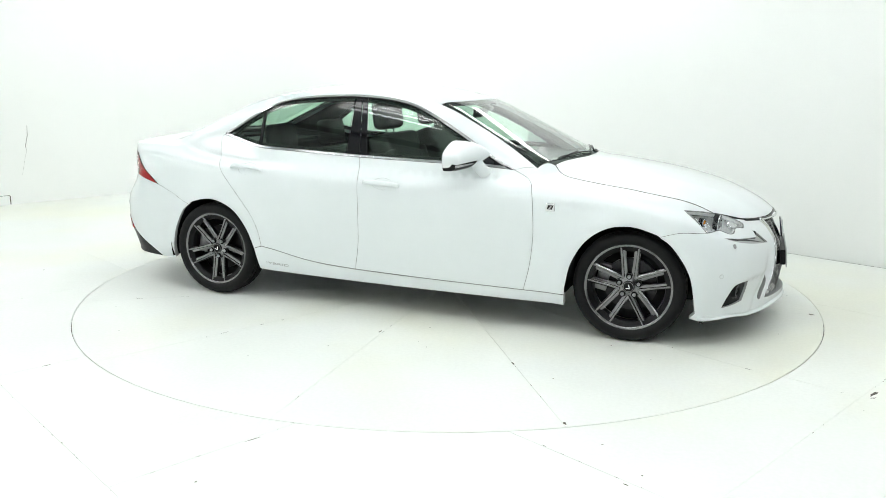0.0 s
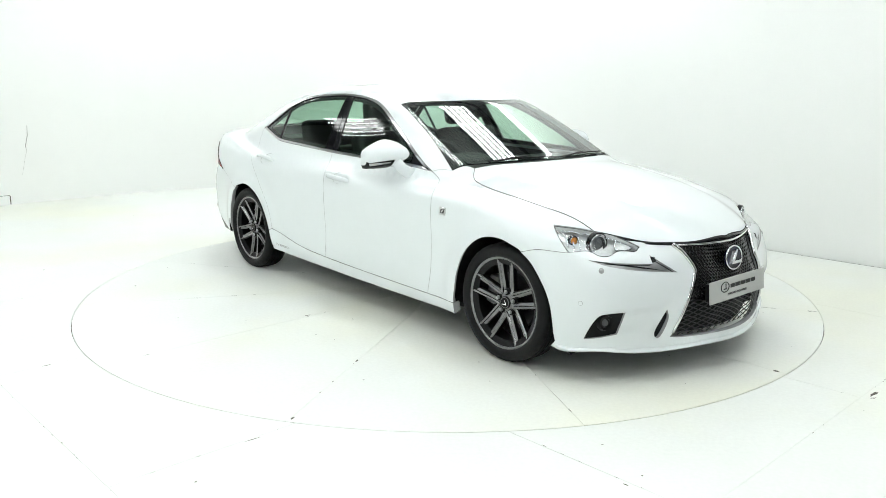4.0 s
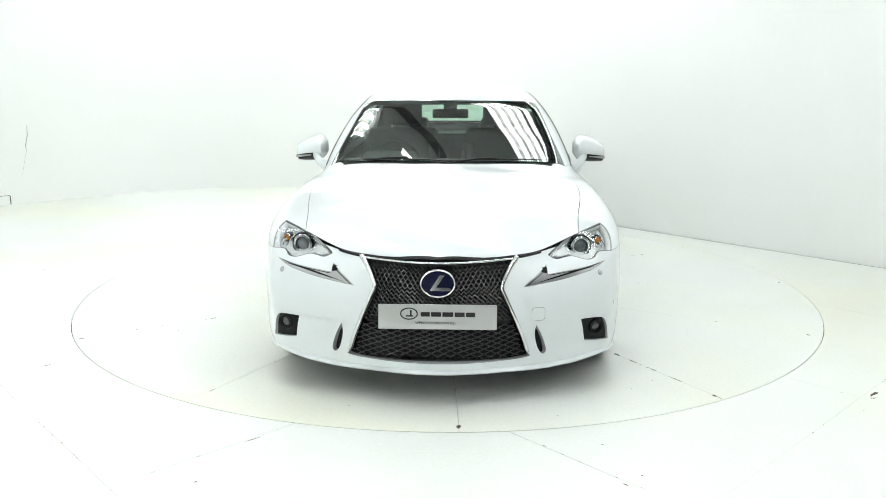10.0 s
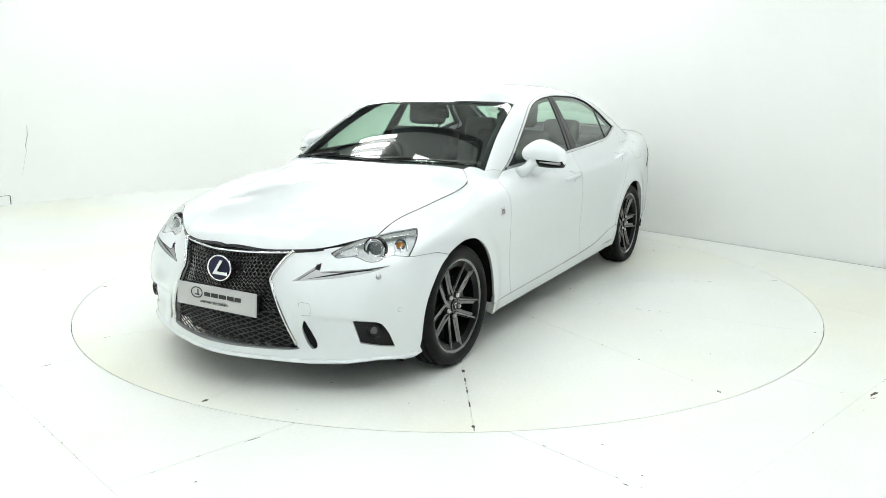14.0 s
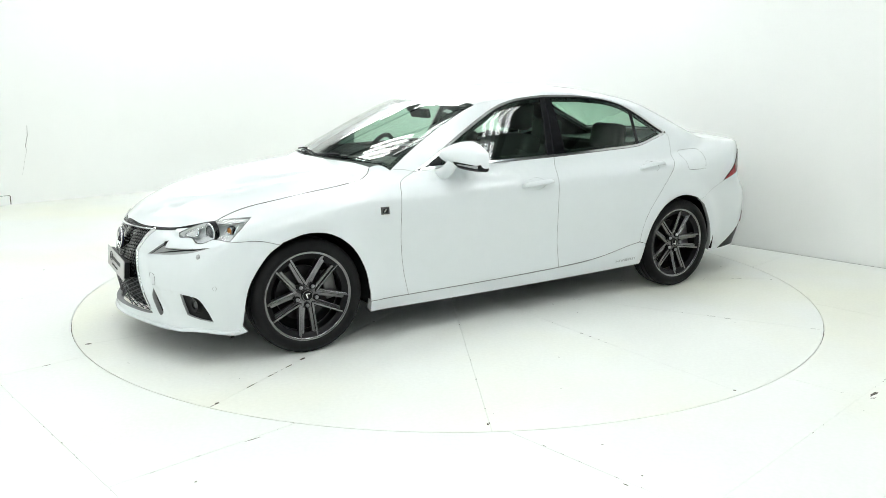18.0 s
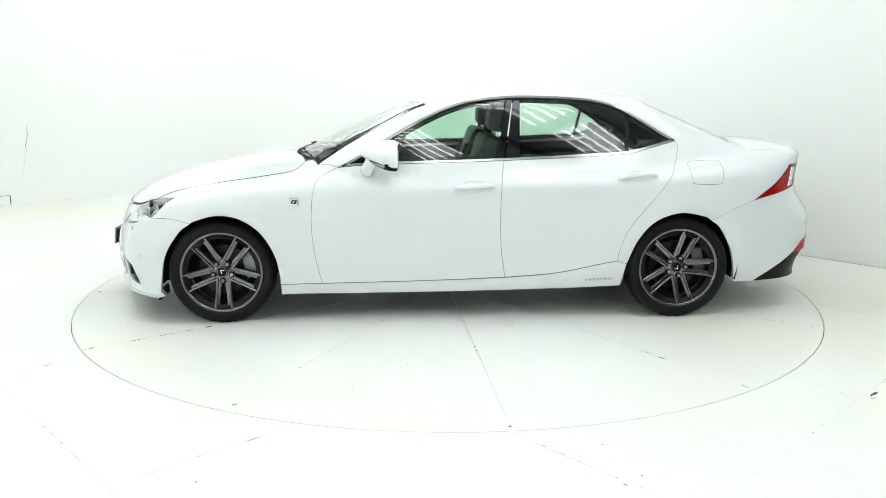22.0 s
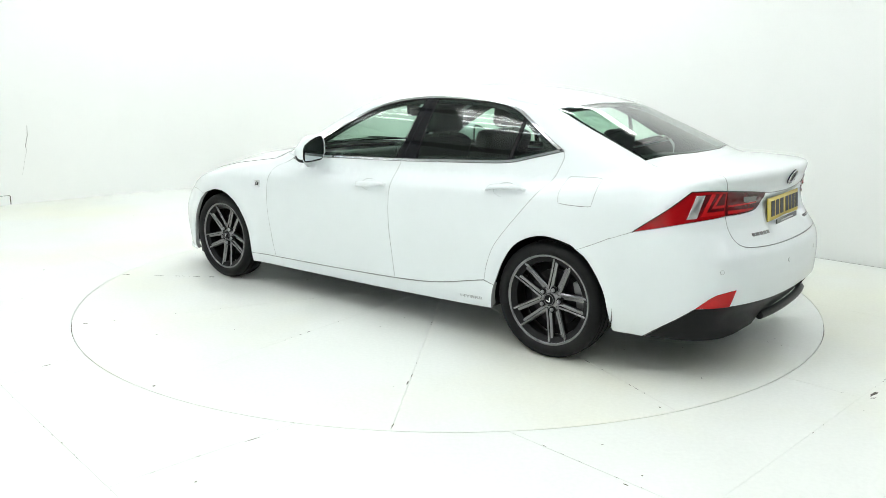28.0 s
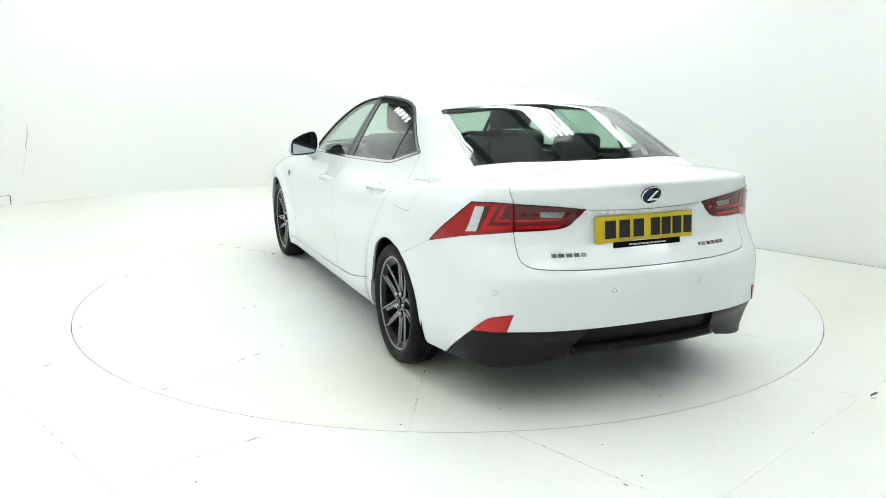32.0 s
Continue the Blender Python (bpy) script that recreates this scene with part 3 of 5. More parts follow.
# ---- the warehouse above the set ----
bm = bmesh.new()
ROOF_Z = 5.6
n = 60
rows = []
for i in range(n * 4 + 1):
    b = -11 + 22 * i / (n * 4)
    z = ROOF_Z + (0.0 if i % 4 in (0, 1) else 0.035)
    rows.append([bm.verts.new((*room(a, b), z)) for a in (-11, 9)])
for A, B in zip(rows, rows[1:]):
    bm.faces.new((A[0], A[1], B[1], B[0]))
tagged(part("ceiling", bm, ROOF_SHEET), "grey corrugated warehouse roof sheeting high above the set", "ceiling", kind="structure")
wall_strip("wall_upper_a", [room(9, -11), room(9, 11)], "pale upper warehouse wall above the set", 0.0, ROOF_Z + 0.1, ROOF_SHEET)
wall_strip("wall_upper_b", [room(9, 11), room(-11, 11)], "pale upper warehouse wall above the set", 0.0, ROOF_Z + 0.1, ROOF_SHEET)
wall_strip("wall_upper_c", [room(-11, 11), room(-11, -11)], "dark upper warehouse wall above the set", 0.0, ROOF_Z + 0.1, DARK_CLAD)
wall_strip("wall_upper_d", [room(-11, -11), room(9, -11)], "dark upper warehouse wall above the set", 0.0, ROOF_Z + 0.1, DARK_CLAD)
TURN = math.degrees(math.atan2(NA.y, NA.x))
for a in np.arange(-10, 9, 1.6):
    bm = bmesh.new()
    box(bm, (0.08, 21.8, 0.16), pose(*room(a, 0), ROOF_Z - 0.09, 0, 0, TURN))
    tagged(part("roof_beam", bm, ROOF_STEEL), "dark steel roof purlin under the sheeting", "beam", "roof beams")

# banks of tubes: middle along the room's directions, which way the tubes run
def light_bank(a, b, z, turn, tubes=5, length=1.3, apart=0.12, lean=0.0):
    bank = thing("light_bank", "hanging bank of bright white fluorescent tubes, outer ones added as fill", "light", "light banks")
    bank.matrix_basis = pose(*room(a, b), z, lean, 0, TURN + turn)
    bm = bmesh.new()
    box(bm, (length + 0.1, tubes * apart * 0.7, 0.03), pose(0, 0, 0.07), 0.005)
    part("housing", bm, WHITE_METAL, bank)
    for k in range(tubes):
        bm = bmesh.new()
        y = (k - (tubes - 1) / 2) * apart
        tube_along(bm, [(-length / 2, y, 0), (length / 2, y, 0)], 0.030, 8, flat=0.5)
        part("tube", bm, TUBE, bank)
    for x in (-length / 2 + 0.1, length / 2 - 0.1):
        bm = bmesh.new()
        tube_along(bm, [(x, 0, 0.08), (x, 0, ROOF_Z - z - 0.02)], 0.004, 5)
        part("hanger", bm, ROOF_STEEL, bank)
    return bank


# from (-4.2, 4.6) on: unseen banks, added to brighten the car's sides and walls
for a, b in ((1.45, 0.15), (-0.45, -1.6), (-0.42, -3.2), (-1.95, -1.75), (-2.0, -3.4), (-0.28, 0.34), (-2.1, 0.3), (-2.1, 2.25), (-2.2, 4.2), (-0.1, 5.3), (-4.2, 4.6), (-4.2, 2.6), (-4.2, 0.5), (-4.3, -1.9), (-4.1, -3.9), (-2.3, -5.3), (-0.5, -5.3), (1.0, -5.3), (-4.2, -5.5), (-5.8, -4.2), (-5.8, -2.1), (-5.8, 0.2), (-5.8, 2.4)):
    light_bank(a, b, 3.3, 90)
light_bank(1.13, -2.25, 3.3, 90, 4, 1.1)
light_bank(0.95, -3.4, 3.3, 90, 4, 0.75)
light_bank(0.0, 2.2, 3.3, 90, 4, 0.9)
light_bank(1.5, 2.3, 3.3, 90, 6)
# extra tubes here, and an unseen bank next, added to fill the shadow side
light_bank(2.05, 3.6, 3.3, 90, 9)
light_bank(2.1, 5.2, 3.3, 90, 7)
light_bank(2.66, 0.3, 3.12, 90, 2, 1.9, 0.10)

tagged(part("wall_crack", (lambda bm: (tube_along(bm, [(*room(-1.06, WALL_B - 0.002), 0.34), (*room(-1.004, WALL_B - 0.002), 0.57), (*room(-0.985, WALL_B - 0.002), 0.62), (*room(-0.995, WALL_B - 0.002), 0.68), (*room(-0.962, WALL_B - 0.002), 0.80), (*room(-0.955, WALL_B - 0.002), 0.92)], lambda t: 0.0012 + 0.004 * abs(math.sin(9 * t)) * (t > 0.45), 5), bm)[1])(bmesh.new()), CRACK), "dark crack in the joint of the white wall", "crack", kind="structure")
hatch = thing("floor_box", "small white service box with dark open edges at the wall foot", "box")
bm = bmesh.new()
box(bm, (0.16, 0.05, 0.12), pose(*room(-1.32, WALL_B - 0.026), 0.062, 0, 0, TURN), 0.004)
part("cover", bm, WALL, hatch)
bm = bmesh.new()
box(bm, (0.009, 0.006, 0.10), pose(*room(-1.232, WALL_B - 0.05), 0.06, 0, 0, TURN))
part("edge", bm, CHIP, hatch)
bm = bmesh.new()
box(bm, (0.15, 0.006, 0.004), pose(*room(-1.31, WALL_B - 0.054), 0.116, 0, 0, TURN))
part("slot", bm, CHIP, hatch)

# ---- the car ----
car = thing("car", "pearl white four-door saloon with graphite alloy wheels on the turntable", "car")
PANEL = [PAINT, SEAM_PALE]

DLO_LOW = [(0.694, 0.937), (0.432, 0.956), (-0.295, 0.977), (-0.799, 0.999), (-1.065, 1.014), (-1.231, 1.051), (-1.385, 1.090)]
DLO_TOP = [(-1.385, 1.094), (-1.299, 1.141), (-1.167, 1.225), (-1.035, 1.296), (-0.9, 1.332), (-0.746, 1.348), (-0.556, 1.357), (-0.382, 1.357), (-0.173, 1.339), (0.0, 1.301), (0.17, 1.229), (0.374, 1.12), (0.581, 0.996), (0.694, 0.937)]
FRONT_ARCH = [(1.043, 0.180), (1.046, 0.287), (1.078, 0.431), (1.158, 0.566), (1.278, 0.650), (1.411, 0.668), (1.535, 0.636), (1.560, 0.622), (1.636, 0.561), (1.729, 0.411), (1.768, 0.204)]
REAR_ARCH = [(-1.042, 0.206), (-1.067, 0.342), (-1.126, 0.483), (-1.202, 0.588), (-1.296, 0.645), (-1.407, 0.667), (-1.538, 0.642), (-1.641, 0.569), (-1.718, 0.442), (-1.752, 0.321), (-1.768, 0.224)]
DOOR_FRONT = [(0.797, 0.245), (0.832, 0.398), (0.851, 0.577), (0.844, 0.752), (0.829, 0.835), (0.802, 0.881), (0.694, 0.937)]
SPLIT = [(-0.318, 0.268), (-0.292, 0.459), (-0.284, 0.669), (-0.293, 0.869), (-0.312, 0.9775)]
DOOR_REAR = [(-1.385, 1.090), (-1.398, 1.065), (-1.394, 1.030), (-1.367, 0.944), (-1.303, 0.855), (-1.226, 0.762), (-1.149, 0.671), (-1.072, 0.568), (-1.028, 0.464), (-1.009, 0.370)]
DOOR_FOOT = [(0.797, 0.245), (0.216, 0.252), (-0.318, 0.268), (-0.65, 0.296), (-1.009, 0.370)]
LAMP_TOP = [(64.8, 0.761), (57.5, 0.749), (52.2, 0.736), (46.6, 0.722), (41.3, 0.694), (36.8, 0.663)]
LAMP_LOW = [(36.8, 0.659), (38.6, 0.643), (41.5, 0.647), (44.3, 0.648), (47.2, 0.632), (50.0, 0.634), (53.6, 0.655), (58.8, 0.648)]
LAMP_BACK = [(58.8, 0.648), (61.5, 0.700), (64.8, 0.761)]
HOOD_SIDE = [(1.817, 0.662), (1.655, 0.681), (1.41, 0.721), (1.192, 0.734), (1.04, 0.708), (0.95, 0.662), (0.905, 0.612)]
HOOD_NOSE = [(2.142, 0.0), (2.112, 0.198), (2.054, 0.354), (1.975, 0.468), (1.893, 0.575), (1.817, 0.662)]
HOOD_BACK = [(0.905, 0.612), (0.928, 0.50), (0.966, 0.36), (1.010, 0.18), (1.022, 0.0)]
SCREEN_TOP = [(0.276, 0.0), (0.262, 0.2), (0.215, 0.4), (0.152, 0.568)]
SCREEN_SIDE = [(0.152, 0.568), (0.36, 0.606), (0.56, 0.643), (0.82, 0.708)]
SCREEN_FOOT = [(0.82, 0.708), (0.895, 0.52), (0.962, 0.28), (1.000, 0.0)]
ROOF_SIDE = [(0.152, 0.568), (-0.1, 0.571), (-0.5, 0.57), (-0.9, 0.562), (-1.236, 0.542)]
GLASS_TOP = [(-1.236, 0.542), (-1.275, 0.35), (-1.30, 0.0)]
GLASS_SIDE = [(-1.236, 0.542), (-1.42, 0.572), (-1.596, 0.588), (-1.79, 0.602)]
GLASS_FOOT = [(-1.79, 0.602), (-1.825, 0.45), (-1.885, 0.2), (-1.90, 0.0)]
LAMP_R_TOP = [(33.8, 0.942), (38.5, 0.946), (43.3, 0.943)]
LAMP_R_BACK = [(43.3, 0.943), (48.1, 0.868), (52.5, 0.803), (56.8, 0.738)]
LAMP_R_LOW = [(56.8, 0.738), (44.7, 0.795), (33.8, 0.821)]
LAMP_IN = [(33.8, 0.942), (25.0, 0.929), (17.2, 0.912)]
LAMP_IN_LOW = [(17.2, 0.912), (19.4, 0.872), (22.0, 0.837), (27.0, 0.826), (33.8, 0.821)]
BUMPER_R_SEAM = [(56.8, 0.738), (62.5, 0.695)]
BUMPER_R_FOOT = [(-1.748, 0.695), (-1.66, 0.653), (-1.578, 0.618)]
LID_FOOT = [(33.8, 0.821), (33.2, 0.762), (32.2, 0.712), (30.4, 0.684), (27.0, 0.671), (17.0, 0.664), (0.0, 0.662)]
SPINDLE = [(0.0, 0.212), (19.4, 0.211), (26.6, 0.219), (26.2, 0.24), (21.9, 0.406), (19.2, 0.515), (18.8, 0.555), (21.8, 0.625), (25.0, 0.668)]
NOSE_TOP = [(25.0, 0.668), (29.5, 0.671), (34.3, 0.677), (38.5, 0.686), (41.3, 0.692)]
LAMP_TIP = [(41.3, 0.692), (39.0, 0.678), (36.8, 0.662)]


def lip_of(line, name, radius, mat, parent, out=0.0, mirror=True, label=""):
    """A slim bar along a line on the form, on both sides."""
    p = np.array(line)
    p = p + normal_at(p) * out
    for s in (1, -1) if mirror else (1,):
        bm = bmesh.new()
        tube_along(bm, [tuple(v * np.array([1, s, 1])) for v in p], radius, 6)
        part(name, bm, mat, parent, label, smooth=60)


hood_loop = both_sides(chain(over(*HOOD_NOSE), over(*HOOD_SIDE), over(*HOOD_BACK)))
hood = panel("hood", hood_loop, "ring", [PAINT, SEAM], car, step=0.024, gap=0.0018, sink=-0.002)
fender_loop = chain(side(*DOOR_FRONT), over((0.745, 0.735), (0.82, 0.708), n=3), over((0.82, 0.708), (0.862, 0.638), (0.905, 0.612), n=4), over(*HOOD_SIDE[::-1]),
                    ahead((52.2, 0.736), (57.5, 0.749), (64.8, 0.761)), ahead(*LAMP_BACK[::-1]), side((1.772, 0.648), (1.66, 0.648), (1.560, 0.622)), side(*FRONT_ARCH[7:0:-1]), side((1.045, 0.245), (0.797, 0.245)))
fenders = pair("fender", fender_loop, "ring", PANEL, car, step=0.028, gap=0.0012)
front_door_loop = chain(side(*DOOR_FOOT[:3]), side(*SPLIT), side(*([(-0.312, 0.9775)] + DLO_LOW[1::-1])), side(*DOOR_FRONT[::-1]))
rear_door_loop = chain(side(*SPLIT[::-1]), side(*DOOR_FOOT[2:]), side(*DOOR_REAR[::-1]), side(*(DLO_LOW[:2:-1] + [(-0.312, 0.9775)])))
CUPS = []
for x, z in ((-0.13, 0.829), (-1.122, 0.881)):
    cup = [(x + 0.012 + 0.066 * math.cos(a), z - 0.001 + 0.034 * math.sin(a)) for a in np.linspace(0, math.tau, 28, endpoint=False)]
    CUPS.append(side(*(cup + cup[:1]), n=1)[:-1])
doors = pair("front_door", front_door_loop, "ring", PANEL, car, step=0.032, gap=0.0014, holes=[CUPS[0]]) + pair("rear_door", rear_door_loop, "ring", PANEL, car, step=0.032, gap=0.0014, holes=[CUPS[1]])
skirt_loop = chain(side((1.043, 0.178), (1.045, 0.2436)), side((1.045, 0.2436), (0.797, 0.2436), n=3), side((0.797, 0.2436), (0.216, 0.2506), (-0.318, 0.2666), (-0.65, 0.2946), (-1.009, 0.3686)), side((-1.009, 0.3686), (-1.071, 0.350), n=2), side((-1.071, 0.350), (-1.055, 0.28), (-1.042, 0.206)), side((-1.042, 0.206), (-0.82, 0.191), (-0.13, 0.177), (0.577, 0.174), (1.043, 0.178)))
pair("side_skirt", skirt_loop, "ring", PANEL, car, step=0.03, lip=0.05)
LID_CORNER = bridge(over((-2.205, 0.633), (-2.204, 0.633), n=1)[0], behind((33.8, 0.942), (33.81, 0.942), n=1)[0])
frame_loop = chain(side(*DLO_TOP[::-1]), side(*DOOR_REAR), side((-1.009, 0.370), (-1.071, 0.350), n=2), side(*([(-1.071, 0.350)] + REAR_ARCH[2:7] + [(-1.578, 0.618)])), side(*BUMPER_R_FOOT[::-1]), behind(*BUMPER_R_SEAM[::-1]), behind(*LAMP_R_BACK[::-1]), behind(*LAMP_R_TOP[::-1]),
                   LID_CORNER[::-1], over((-2.205, 0.633), (-2.125, 0.633), (-1.95, 0.623), (-1.79, 0.604)), over(*GLASS_SIDE[::-1]), over(*ROOF_SIDE[::-1]), over(*SCREEN_SIDE), over((0.82, 0.708), (0.745, 0.735), n=3))
FLAP = [(-1.462, 0.968), (-1.55, 0.972), (-1.636, 0.972), (-1.650, 0.958), (-1.650, 0.90), (-1.642, 0.852), (-1.628, 0.840), (-1.55, 0.838), (-1.470, 0.842), (-1.455, 0.856), (-1.449, 0.90), (-1.449, 0.955)]
flap_loop = side(*(FLAP + FLAP[:1]), n=3)[:-1]
quarter = panel("quarter_panel", frame_loop, "ring", PANEL, car, holes=[flap_loop], step=0.028, gap=0.0008)
panel("fuel_flap", flap_loop, "ring", [PAINT, SEAM_PALE], quarter, step=0.03, gap=0.0012, lip=0.006)
panel("quarter_panel", frame_loop, "ring", PANEL, car, step=0.028, gap=0.0008, mirror=True)
panel("roof", both_sides(chain(over(*SCREEN_TOP), over(*ROOF_SIDE), over(*GLASS_TOP))), "ring", [PAINT, PAINT], car, step=0.035, gap=0.0)
screen_loop = both_sides(chain(over(*SCREEN_TOP), over(*SCREEN_SIDE), over(*SCREEN_FOOT)))
screen = panel("windscreen", screen_loop, "ring", [SCREEN_GLASS, BLACK_GLOSS], car, step=0.024, gap=0.004, sink=0.002, lip=0.006, label="green-tinted windscreen glass")
back_loop = both_sides(chain(over(*GLASS_TOP[::-1]), over(*GLASS_SIDE), over(*GLASS_FOOT)))
back_glass = panel("rear_window", back_loop, "ring", [GREEN_GLASS, BLACK_GLOSS], car, step=0.024, gap=0.003, sink=0.002, lip=0.006, label="green-tinted rear window glass")
panel("cowl", both_sides(chain(over(*SCREEN_FOOT[::-1]), over((0.82, 0.708), (0.915, 0.690), n=3), over(*HOOD_BACK))), "ring", [BLACK_MATT, BLACK_MATT], car, step=0.02, gap=0.001, sink=0.030, label="black plastic cowl panel")
lid_loop = both_sides(chain(over((-1.905, 0.0), (-1.89, 0.2), (-1.83, 0.45), (-1.793, 0.606)), over((-1.793, 0.605), (-1.95, 0.623), (-2.125, 0.633), (-2.205, 0.633)), LID_CORNER, behind(*LAMP_IN), behind(*LAMP_IN_LOW), behind(*LID_FOOT)))
lid = panel("trunk_lid", lid_loop, "lid", PANEL, car, step=0.018, gap=0.0012)

# bumpers
bumper_loop = both_sides(chain(ahead(*SPINDLE), ahead(*NOSE_TOP), ahead(*LAMP_TIP), ahead(*LAMP_LOW), side((1.772, 0.6475), (1.66, 0.6475), (1.561, 0.6215)), side(*FRONT_ARCH[7:]), ahead((63.0, 0.172), (59.0, 0.155), (54.0, 0.166), (48.9, 0.178), (43.0, 0.164), (38.9, 0.157), (29.1, 0.154), (13.0, 0.161), (0.0, 0.164))))
FOG = [(53.4, 0.236), (51.6, 0.305), (49.4, 0.356), (46.0, 0.368), (42.3, 0.368), (43.2, 0.318), (44.3, 0.258), (49.4, 0.245)]
VENT = [(28.7, 0.362), (30.3, 0.318), (31.7, 0.272), (32.3, 0.240), (31.9, 0.224), (30.9, 0.222), (29.7, 0.246), (28.6, 0.290), (28.2, 0.328)]
ARROW_A, ARROW_B, ARROW_C = [(53.0, 0.619), (43.9, 0.600), (33.4, 0.586)], [(33.4, 0.586), (34.0, 0.624)], [(34.0, 0.624), (25.2, 0.541)]
ARROW_D = [(25.2, 0.541), (37.0, 0.560), (46.1, 0.586), (53.0, 0.619)]
fog_loop = chain(ahead(*FOG[:4]), ahead(*FOG[3:5], n=3), ahead(*FOG[4:7]), ahead(*(FOG[6:] + FOG[:1])))
vent_loop = ahead(*(VENT + VENT[:1]), n=3)[:-1]
arrow_loop = chain(ahead(*ARROW_A), ahead(*ARROW_B, n=3), ahead(*ARROW_C), ahead(*ARROW_D))
turned = [np.array(h)[::-1] * [1, -1, 1] for h in (fog_loop, vent_loop, arrow_loop)]
bumper = panel("front_bumper", bumper_loop, "front", PANEL, car, holes=[fog_loop, vent_loop, arrow_loop] + turned, step=0.024, gap=0.0009, lip=0.03)
rear_loop = both_sides(chain(behind(*[(a, z - 0.0012) for a, z in LID_FOOT[::-1]]), behind(*LAMP_R_LOW[::-1]), behind(*BUMPER_R_SEAM), side(*BUMPER_R_FOOT), side(*([(-1.578, 0.618)] + REAR_ARCH[7:])), behind((60.2, 0.215), (52.4, 0.207)), behind((52.4, 0.207), (42.2, 0.388), n=6), behind((42.2, 0.388), (33.9, 0.401), (15.5, 0.409), (0.0, 0.412))))
rear_bumper = panel("rear_bumper", rear_loop, "rear", PANEL, car, step=0.024, gap=0.0009, lip=0.03)
pair("reflector", chain(behind((42.0, 0.392), (38.5, 0.452), (35.5, 0.472), (32.9, 0.481)), behind((32.9, 0.481), (34.3, 0.402), n=4), behind((34.3, 0.402), (42.0, 0.392), n=4)), "rear", [RED_BRIGHT, RED_DARK], rear_bumper, sink=-0.004, gap=0.0, step=0.02, label="red rear reflector lens")
diffuser = panel("diffuser", both_sides(chain(behind((0.0, 0.408), (9.0, 0.407), (17.0, 0.404)), behind((17.0, 0.404), (19.5, 0.285)), behind((19.5, 0.285), (9.0, 0.292), (0.0, 0.294)))), "rear", [BLACK_MATT, BLACK_MATT], rear_bumper, step=0.02, gap=0.0, sink=0.055, lip=0.03, label="matt black rear diffuser")
pods = pair("diffuser_pod", chain(behind((17.0, 0.404), (25.0, 0.402), (33.9, 0.397), (42.0, 0.385)), behind((42.0, 0.385), (51.8, 0.207)), behind((51.8, 0.207), (41.0, 0.218), (30.0, 0.236), (22.5, 0.262)), behind((22.5, 0.262), (19.5, 0.310), (17.0, 0.404))), "rear", [BLACK_MATT, BLACK_MATT], rear_bumper, step=0.02, gap=0.0, sink=0.004, lip=0.07)
for pod in pods:
    # a scooped face over a lip that stands out at the foot
    me = pod.data
    for v in me.vertices:
        h = min(1.0, max(0.0, (v.co.z - 0.222) / 0.175))
        fade = min(1.0, max(0.0, (0.80 - abs(v.co.y)) / 0.16))
        v.co.x += fade * (0.030 * math.sin(math.pi * h) ** 0.9 - 0.010 * max(0.0, 1 - h / 0.16))
        v.co.z -= fade * 0.006 * max(0.0, 1 - h / 0.16)
    me.attributes.remove(me.attributes["custom_normal"])
lower = behind(*[(d, 0.290) for d in np.linspace(-20, 20, 17)], n=2)
bm = bmesh.new()
tube_along(bm, [tuple(v - n * 0.03) for v, n in zip(lower, normal_at(lower))], 0.022, 8, flat=0.7)
part("diffuser_blade", bm, BLACK_MATT, rear_bumper, smooth=60)
# side glass
dlo = chain(side(*DLO_LOW), side(*DLO_TOP))
flat_dlo = unfold("ring", dlo)
inner = fold("ring", shrink(flat_dlo, 0.013))
pair("window_trim", dlo, "ring", [TRIM_CHROME, SEAM], car, holes=[inner], step=0.02, gap=0.0, sink=-0.004, lip=0.012, label="bright chrome window surround")


def window_loop(front_line, rear_line, shrink_by=0.014):
    """The part of the side glass between two upright lines of (x, z), top first."""
    q = shrink(flat_dlo, shrink_by)
    q = np.vstack([a + (b - a) * np.linspace(0, 1, 12, endpoint=False)[:, None] for a, b in zip(q, np.roll(q, -1, 0))])
    p = fold("ring", q)

    def at(line, z):
        (x0, z0), (x1, z1) = line
        return x0 + (x1 - x0) * (z - z0) / (z1 - z0)

    keep = [v for v in p if (rear_line is None or v[0] > at(rear_line, v[2])) and (front_line is None or v[0] < at(front_line, v[2]))]
    out = []
    for i, v in enumerate(keep):
        end = np.linalg.norm(v - keep[i - 1]) > 0.03 or np.linalg.norm(v - keep[(i + 1) % len(keep)]) > 0.03
        if not out or end or np.linalg.norm(v - out[-1]) > 0.02:
            out.append(v)
    # rows of points along the two cuts
    full = []
    for a, b in zip(out, out[1:] + out[:1]):
        n = max(1, int(np.linalg.norm(b - a) / 0.03))
        full += [a + (b - a) * k / n for k in range(n)]
    return np.array(full)


